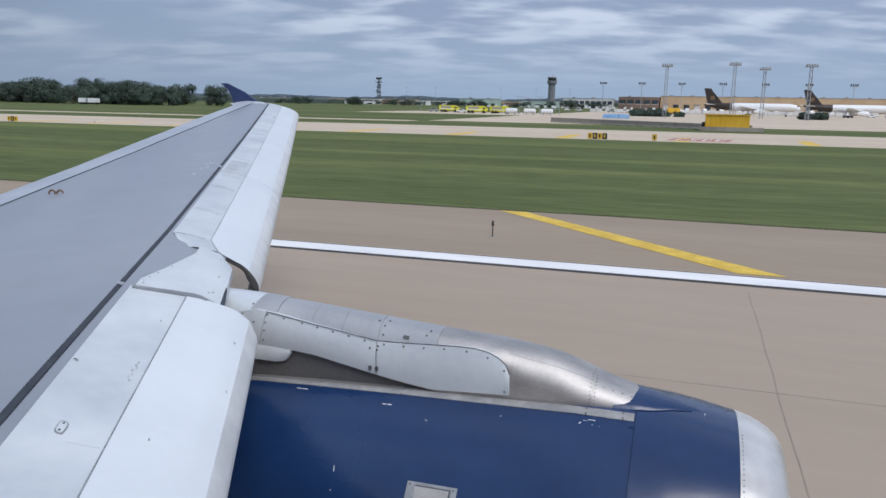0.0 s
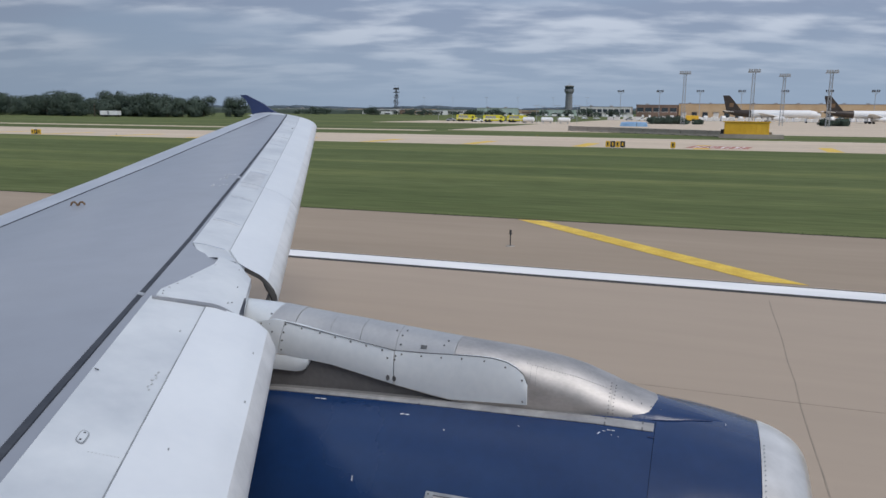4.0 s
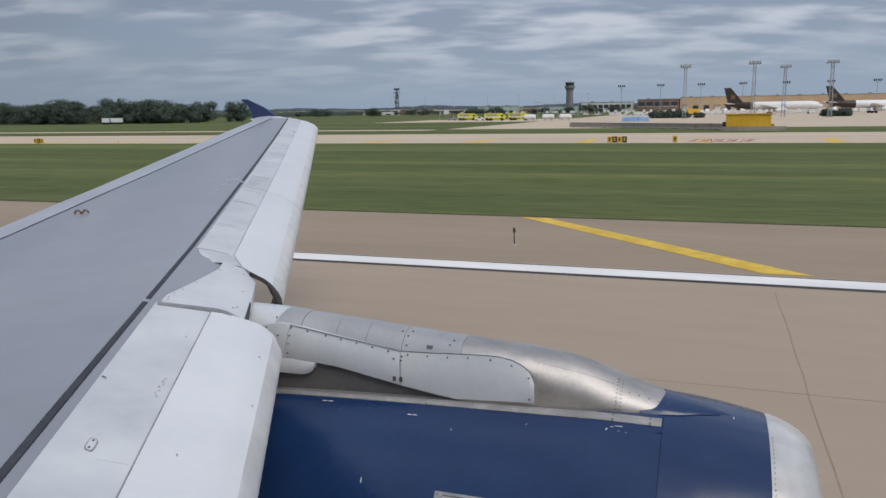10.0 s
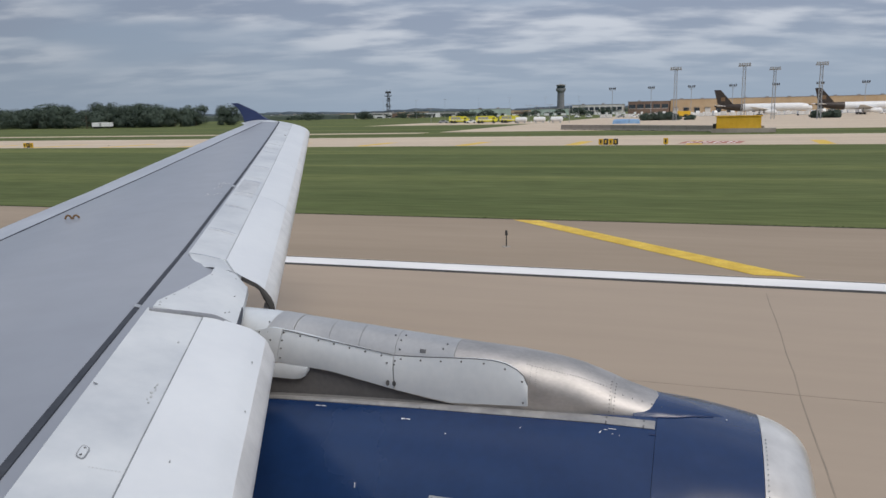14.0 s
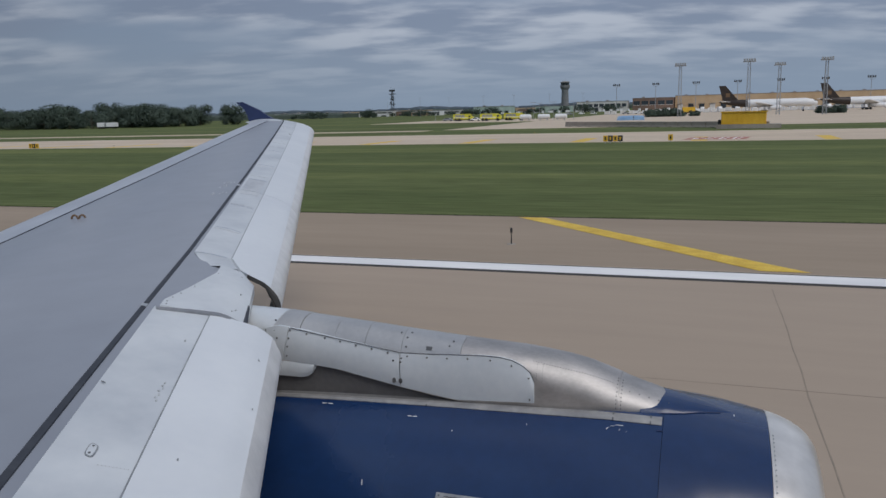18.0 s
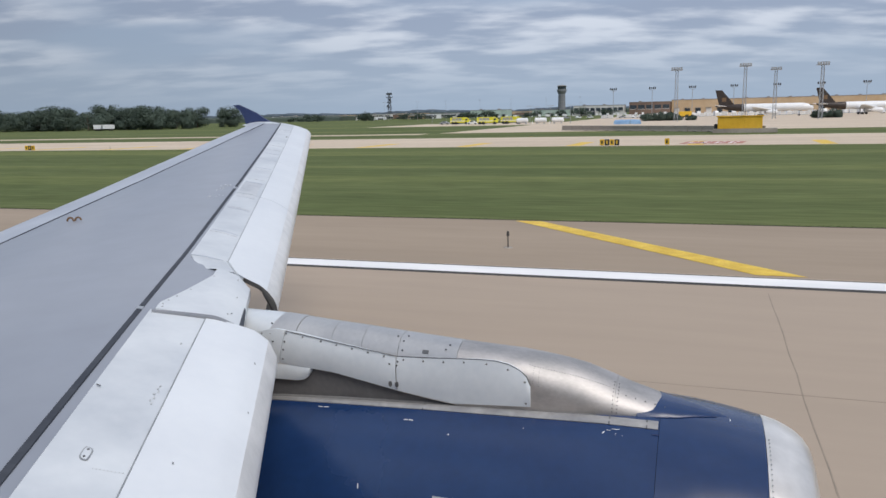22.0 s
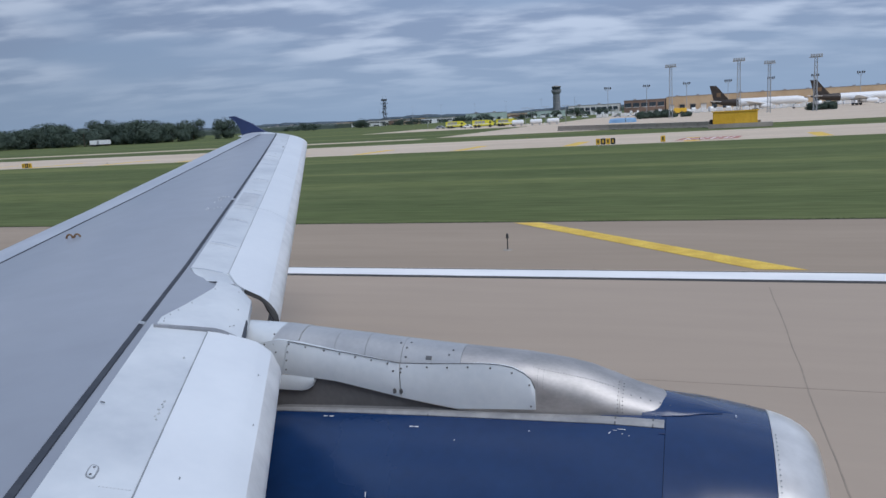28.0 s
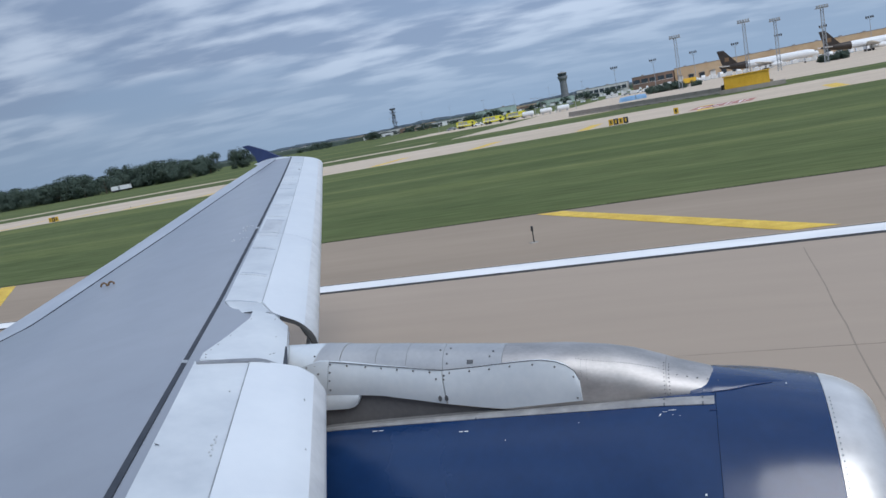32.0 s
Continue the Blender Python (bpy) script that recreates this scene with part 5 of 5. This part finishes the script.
for k, (x, y, w, h) in enumerate(((-560, 930, 62, 6.5), (-520, 1050, 36, 5.5), (-455, 1080, 54, 6.0), (-398, 1010, 30, 5.5), (-700, 960, 40, 5))):
    building("white_hangar", (x, y), (w, 22, h), pale_wall if k % 2 else white_paint, "low white building across the far field", doors=2 + k % 3, band=4 * (k % 2), group="low white buildings")


def trailer(at, turn=0.0):
    e = thing("white_trailer", (*at, 0), "white box trailer parked before the trees", "trailer", "", turn)
    part("box_body", box(-5.5, 5.5, -1.3, 1.3, 1.0, 3.2, 0.05), white_paint, e)
    part("side_door", box(-1, 0.2, -1.33, -1.3, 1.05, 2.9), steel, e)
    part("chassis", box(-5.2, 5.2, -0.9, 0.9, 0.6, 1.0), sign_black, e)
    for x in (-4.2, -3.0, 4.0):
        for y in (-1.0, 1.0):
            wheel(x, y, 0.5, 0.3, e)
    return e


trailer((-300, 330), 5)


def control_tower(at):
    e = thing("control_tower", (*at, -0.03), "grey concrete airport control tower with glazed cab", "control tower")

    def ring(r, z, n=12):
        return [(r * math.cos(2 * math.pi * k / n), r * math.sin(2 * math.pi * k / n), z) for k in range(n)]
    part("shaft", loft([ring(6.2, 0), ring(5.4, 22), ring(5.2, 30)]), tower_concrete, e)
    part("flare", loft([ring(5.2, 30.02), ring(7.4, 34), ring(7.6, 37)]), tower_concrete, e, "flared concrete crown")
    for k in range(12):
        a = 2 * math.pi * (k + 0.5) / 12
        part("cab_pane", loft([[(r * math.cos(a + s), r * math.sin(a + s), z) for s in (-0.25, 0.25)] + [((r - 0.3) * math.cos(a + s), (r - 0.3) * math.sin(a + s), z) for s in (0.25, -0.25)] for r, z in ((6.2, 37.1), (7.0, 41))]), glass_dark, e, "dark tilted cab pane")
    part("roof", loft([ring(7.3, 41), ring(7.3, 41.8), ring(3, 43)]), roof_grey, e)
    for k in range(4):
        part("shaft_band", loft([ring(6.3 - 0.17 * k, 4 + 7 * k), ring(6.3 - 0.17 * k, 4.5 + 7 * k)]), roof_grey, e)
    part("antenna", rod((0, 0, 43), (0, 0, 47), 0.25, 0.08), steel, e)
    part("base_building", box(-16, 16, -8, 10, 0, 7), tower_concrete, e)
    return e


ct = control_tower((-262, 1500))
ct.scale = (1.25, 1.25, 1.3)


def lattice_mast(at, tall, half, label, name="light_mast", lamps=True, group="tall apron light masts", metal=steel):
    e = thing(name, (*at, -0.03), label, "mast", group)
    legs = ((-1, -1), (1, -1), (1, 1), (-1, 1))
    for sx, sy in legs:
        part("leg", rod((sx * half, sy * half, 0), (sx * half * 0.7, sy * half * 0.7, tall), 0.16 * half ** 0.9, 0.13 * half ** 0.9, 6), metal, e)
    n = int(tall // (2.2 * half + 0.6))
    for k in range(n):
        z0, z1 = tall * k / n, tall * (k + 1) / n
        w0, w1 = half * (1 - 0.3 * k / n), half * (1 - 0.3 * (k + 1) / n)
        bm = bmesh.new()
        for (ax, ay), (bx, by) in zip(legs, legs[1:] + legs[:1]):
            rod((ax * w0, ay * w0, z0), (bx * w1, by * w1, z1), 0.084 * half, seg=5, bm=bm)
            rod((ax * w1, ay * w1, z1), (bx * w1, by * w1, z1), 0.084 * half, seg=5, bm=bm)
        part("brace_bay", bm, metal, e)
    if lamps:
        head = part("platform", box(-2.0, 2.0, -1.2, 1.2, tall, tall + 0.3), steel, e)
        for k in range(5):
            part("floodlight", box(-1.9 + 0.8 * k, -1.3 + 0.8 * k, -1.35, -0.9, tall + 0.3, tall + 1.1), steel, head)
    return e


lm = lattice_mast((-10, 300), 18.5, 0.6, "tall grey lattice floodlight mast at the apron")
for x, y in ((13.0, 290), (25.5, 325), (38.5, 300)):
    copy_thing(lm, pose(x, y, -0.03))
rm = lattice_mast((-560, 1350), 26, 2.0, "dark lattice radar mast with round antenna heads", "radar_mast", False, "", dark_steel)
rm.scale = (1.3, 1.3, 1.45)
for z, half in ((13, 3.0), (20, 2.7), (26, 3.6)):
    deck = part("antenna_deck", box(-half, half, -half, half, z, z + 0.6), dark_steel, rm, "dark steel grating deck")
    for sx, sy in ((-1, -1), (-1, 1), (1, -1), (1, 1)):
        part("rail_post", box(sx * half - 0.15, sx * half + 0.15, sy * half - 0.15, sy * half + 0.15, z + 0.6, z + 2.2), dark_steel, deck)
part("dish_drum", rod((-1.9, 0, 16), (-1.9, -3.2, 16), 1.2, 1.0, 12), dark_steel, rm, "dark round dish drum")
part("dish_drum", rod((1.6, 0, 23), (1.6, -3.0, 23), 1.3, 1.1, 12), dark_steel, rm, "dark round dish drum")
part("pedestal", rod((0, 0, 26.6), (0, 0, 30), 1.3, 0.9, 12), dark_steel, rm)
part("radar_antenna", box(-4.2, 4.2, -0.7, 0.7, 30, 32.4), dark_steel, rm, "wide dark radar antenna")
for x in (-2.6, 2.4):
    part("whip", rod((x, 1.5, 26.6), (x, 1.5, 36), 0.2, 0.08), dark_steel, rm)
for x, y, h in ((-640, 1350, 17), (-610, 1350, 15), (34, 900, 12), (-120, 800, 14)):
    lamp_post((x, y), h, "thin grey pole with a small cross arm", "distant poles")


def apron_lamp(at, tall):
    e = thing("apron_lamp", (*at, -0.03), "tall apron lamp with four dark floodlights on a crossbar", "lamp", "apron lamps")
    part("pole", rod((0, 0, 0), (0, 0, tall), 0.22, 0.14), steel, e)
    bar = part("crossbar", box(-2.2, 2.2, -0.12, 0.12, tall - 0.1, tall + 0.12), steel, e)
    for x in (-1.9, -0.7, 0.7, 1.9):
        part("floodlight", box(x - 0.38, x + 0.38, -0.55, 0.2, tall + 0.12, tall + 1.35, 0.05), sign_black, bar, "dark square floodlight")
    for x in (-1, 1):
        part("brace", rod((0, 0, tall - 1.6), (1.9 * x, 0, tall - 0.1), 0.08, 0.06), steel, e)
    return e


al = apron_lamp((-60, 548), 18.5)
for k in range(1, 9):
    copy_thing(al, pose(-60 + 26 * k, 548, -0.03))
# low hazy sheds and poles across the far side of the field
for k, (x, y, w, h) in enumerate(((-700, 1250, 60, 7), (-610, 1260, 40, 6), (-520, 1240, 70, 8), (-400, 1230, 45, 6), (-330, 1245, 60, 7))):
    building("far_shed", (x, y), (w, 25, h), pale_wall if k % 2 else tan_wall, "low pale shed beyond the far field", doors=4, group="far sheds")


green_wall = surf("pale_green_cladding", (0.36, 0.47, 0.42), (0.44, 0.55, 0.50), 0.1, 0.7, fine=0.8, fine_mix=0.12)
building("green_hangar", (-262, 880), (44, 26, 8.5), green_wall, "long pale green hangar far across the field", band=0, doors=6)
rb = random.Random(19)
for k in range(22):
    y = rb.uniform(860, 1280)
    az = radians(-29 + 21 * (k + rb.uniform(-0.3, 0.3)) / 21)
    building("town_building", (y * math.tan(az), y), (rb.uniform(14, 46), 18, rb.uniform(3.5, 8.0)), (pale_wall, tan_wall, brown_wall, white_paint, green_wall)[(k * 7) % 5],
             "low building in the town beyond the field", doors=3, band=rb.choice((0, 4, 6)), group="town buildings beyond the field")


# ---- parked cargo aircraft ----
def cargo_jet(at, turn=0.0, body=white_paint, tail=tail_brown, label="white parked cargo jet with dark brown tail", group="parked cargo jets", name="cargo_jet"):
    e = thing(name, (*at, 0), label, "aircraft", group, turn)

    def ring(x, r, z, n=18):
        return [(x, r * math.cos(2 * math.pi * k / n), z + r * math.sin(2 * math.pi * k / n)) for k in range(n)]
    part("fuselage", loft([ring(*p) for p in ((23.5, 0.1, 3.9), (22.8, 0.9, 4.0), (21, 1.6, 4.3), (18, 1.95, 4.5), (-10, 1.95, 4.5), (-17, 1.4, 4.9), (-22.5, 0.35, 5.5))]), body, e, "", True)
    part("tail_cone", loft([ring(*p) for p in ((-9.0, 1.97, 4.5), (-10, 1.97, 4.5), (-17, 1.42, 4.9), (-22.6, 0.37, 5.5))]), tail, e, "dark rear fuselage" if tail is tail_brown else "coloured rear fuselage", True)
    part("tail_fin", loft([[(-13.5, -0.2, 6.1), (-21.0, -0.1, 6.0), (-21.0, 0.1, 6.0), (-13.5, 0.2, 6.1)], [(-19.8, -0.08, 13.6), (-23.0, -0.05, 13.6), (-23.0, 0.05, 13.6), (-19.8, 0.08, 13.6)]]), tail, e, "swept tail fin")
    part("tail_emblem", box(-19.6, -17.6, -0.24, -0.18, 7.8, 9.8, 0.01), orange, e, "gold shield shape on the fin")
    for s in (-1, 1):
        part("wing", loft([[(5.5, 1.6 * s, 3.5), (-3.0, 1.6 * s, 3.3), (-3.0, 1.6 * s, 3.0), (5.5, 1.6 * s, 2.9)], [(-5.0, 19 * s, 4.9), (-7.0, 19 * s, 4.9), (-7.0, 19 * s, 4.8), (-5.0, 19 * s, 4.75)]]), white_paint, e)
        part("tailplane", loft([[(-17, 0.8 * s, 5.4), (-21, 0.5 * s, 5.4), (-21, 0.5 * s, 5.2), (-17, 0.8 * s, 5.2)], [(-21, 7.5 * s, 6.0), (-22.6, 7.5 * s, 6.0), (-22.6, 7.5 * s, 5.9), (-21, 7.5 * s, 5.9)]]), white_paint, e)
        eng = part("engine", loft([[(x, 6.5 * s + r * math.cos(2 * math.pi * k / 16), 2.1 + r * math.sin(2 * math.pi * k / 16)) for k in range(16)] for x, r in ((6.2, 1.05), (5.6, 1.2), (3.0, 1.15), (1.2, 0.8))]), white_paint, e, "", True)
        part("intake", rod((6.25, 6.5 * s, 2.1), (6.1, 6.5 * s, 2.1), 0.9, 0.9, 14), sign_black, eng, "dark intake")
        part("main_gear", rod((-1.0, 3.6 * s, 0.5), (-1.0, 3.6 * s, 3.3), 0.18), steel, e)
        for x in (-1.8, -0.2):
            wheel(x, 3.6 * s, 0.55, 0.8, e)
    part("nose_gear", rod((17, 0, 0.4), (17, 0, 3.0), 0.14), steel, e)
    wheel(17, 0, 0.45, 0.6, e)
    part("cockpit_glass", box(21.0, 22.3, -1.0, 1.0, 4.9, 5.35, 0.1), glass_dark, e, "dark cockpit glass")
    return e


cj = cargo_jet((28, 425))
copy_thing(cj, pose(76, 436, 0, 0, 0, 6))


def freight_container(at):
    e = thing("freight_container", (*at, 0), "pale metal freight container on the apron", "freight container", "freight containers on the apron")
    prof = [(-1.6, 0.25), (-1.6, 1.3), (-1.2, 2.0), (1.6, 2.0), (1.6, 0.25)]
    part("shell", loft([[(x, y, z) for x, z in prof] for y in (-0.8, 0.8)]), white_paint, e)
    part("curtain", box(-1.2, 1.3, -0.83, -0.8, 0.4, 1.8), pale_wall, e)
    part("dolly", box(-1.7, 1.7, -0.8, 0.8, 0.0, 0.25), steel, e)
    return e


fc = freight_container((-58, 480))
for k in range(26):
    if k not in (7, 8, 15):
        copy_thing(fc, pose(-54 + 4.4 * k, 478 + 10 * (k % 3), 0, 0, 0, 4 * (k % 5)))


for k in range(34):
    if k % 7 != 3:
        c = copy_thing(fc, pose(-30 + 5.3 * k, 528 + 7 * (k % 3), 0, 0, 0, 90 * (k % 2) + 7 * (k % 4)))
        c.scale = (1.3, 1.3, 1.2 + 0.3 * (k % 2))


def tanker(at, turn=0.0):
    e = thing("service_truck", (*at, 0), "pale yellow service truck on the apron", "truck", "", turn)
    part("box_body", box(-4, 2, -1.25, 1.25, 1.0, 3.4, 0.08), tank_yellow, e)
    cab = part("cab", box(2.1, 4.0, -1.2, 1.2, 0.6, 2.6, 0.12), white_paint, e)
    part("windscreen", box(3.95, 4.03, -1.0, 1.0, 1.6, 2.4), glass_dark, cab)
    part("chassis", box(-4, 3.5, -0.9, 0.9, 0.55, 1.0), sign_black, e)
    for x in (-2.6, 2.8):
        for y in (-1.0, 1.0):
            wheel(x, y, 0.5, 0.35, e)
    return e


tanker((-8, 400), 10)


# ---- farther along the field: fuel tanks, run-up enclosure, hut, terminal ----
def fuel_tank(at, paint, label, turn=0.0):
    e = thing("fuel_tank", (*at, 0), label, "fuel tank", "long fuel tanks", turn)
    rings = []
    for x, r in ((-8.2, 0.4), (-7.9, 1.2), (-7.2, 1.6), (7.2, 1.6), (7.9, 1.2), (8.2, 0.4)):
        rings.append([(x, r * math.cos(2 * math.pi * k / 20), 2.3 + r * math.sin(2 * math.pi * k / 20)) for k in range(20)])
    part("shell", loft(rings), paint, e, "", True)
    for x in (-5.2, 0.0, 5.2):
        part("saddle", box(x - 0.2, x + 0.2, -1.3, 1.3, 0, 1.1), barrier_concrete, e)
    part("walkway", box(-6.5, 6.5, -0.4, 0.4, 3.92, 4.0), steel, e)
    for x in (-6.4, 6.4):
        part("ladder", box(x - 0.2, x + 0.2, -1.75, -1.68, 0, 4.0), steel, e)
    return e


fuel_tank((156, 420), tarp_blue, "long pale blue fuel tank on concrete saddles")
white_tank = fuel_tank((178, 420), white_paint, "long white fuel tank on concrete saddles")
copy_thing(white_tank, pose(197, 421, 0))


def runup_enclosure(at):
    e = thing("blast_enclosure", (*at, 0), "open enclosure of pale precast concrete blast panels", "blast wall")
    for k in range(12):
        part("back_panel", box(-24 + 4 * k + 0.06, -20 + 4 * k - 0.06, 13.6, 14.0, 0, 4.6), barrier_concrete, e)
    for sx in (-24.4, 24.0):
        for k in range(7):
            part("side_panel", box(sx, sx + 0.4, -14 + 4 * k + 0.06, -10 + 4 * k - 0.46, 0, 4.6), barrier_concrete, e)
    for x in (-24.2, 24.2):
        part("end_post", box(x - 0.5, x + 0.5, -14.8, -14.0, 0, 4.9), barrier_concrete, e)
    return e


runup_enclosure((205, 235))
building("brown_hut", (150, 300), (22, 9, 4.2), brown_wall, "small brown brick hut with pale doors", doors=4)
building("terminal_building", (470, 900), (170, 40, 15.0), brown_wall, "brown passenger terminal with a long window band", band=16)
jet_blue = surf("blue_jet_paint", (0.03, 0.07, 0.30), (0.045, 0.09, 0.36), 0.5, 0.35)
jet_red = surf("red_tail_paint", (0.50, 0.06, 0.03), (0.58, 0.09, 0.05), 0.5, 0.4)
pj = cargo_jet((440, 800), 100, jet_blue, jet_red, "blue parked passenger jet with a red tail", "parked passenger jets", "passenger_jet")
for k in (1, 2):
    copy_thing(pj, pose(440 + 52 * k, 806, 0, 0, 0, 94))


# ---- turf at the pavement edges ----
def turf(name, count, x0, x1, y0, y1, seed, label):
    rng = np.random.default_rng(seed)
    x, a = rng.uniform(x0, x1, count), rng.uniform(0, 6.283, count)
    y = y0 + (y1 - y0) * rng.random(count) ** 2.2
    hgt, lean = rng.uniform(0.0, 0.045, count), rng.normal(0, 0.03, (count, 2))
    w = rng.uniform(0.008, 0.022, count)
    v = np.empty((count, 3, 3))
    v[:, 0] = np.stack([x - w * np.cos(a), y - w * np.sin(a), np.full(count, -0.03)], 1)
    v[:, 1] = np.stack([x + w * np.cos(a), y + w * np.sin(a), np.full(count, -0.03)], 1)
    v[:, 2] = np.stack([x + lean[:, 0], y + lean[:, 1], hgt], 1)
    me = bpy.data.meshes.new(name)
    me.from_pydata(v.reshape(-1, 3).tolist(), [], np.arange(count * 3).reshape(-1, 3).tolist())
    me.materials.append(blade)
    return tagged(new(name, me), label, "grass", kind="stuff")


turf("grass_fringe", 20000, -75, 32, 30.97, 31.35, 4, "short ragged green grass along the shoulder edge")
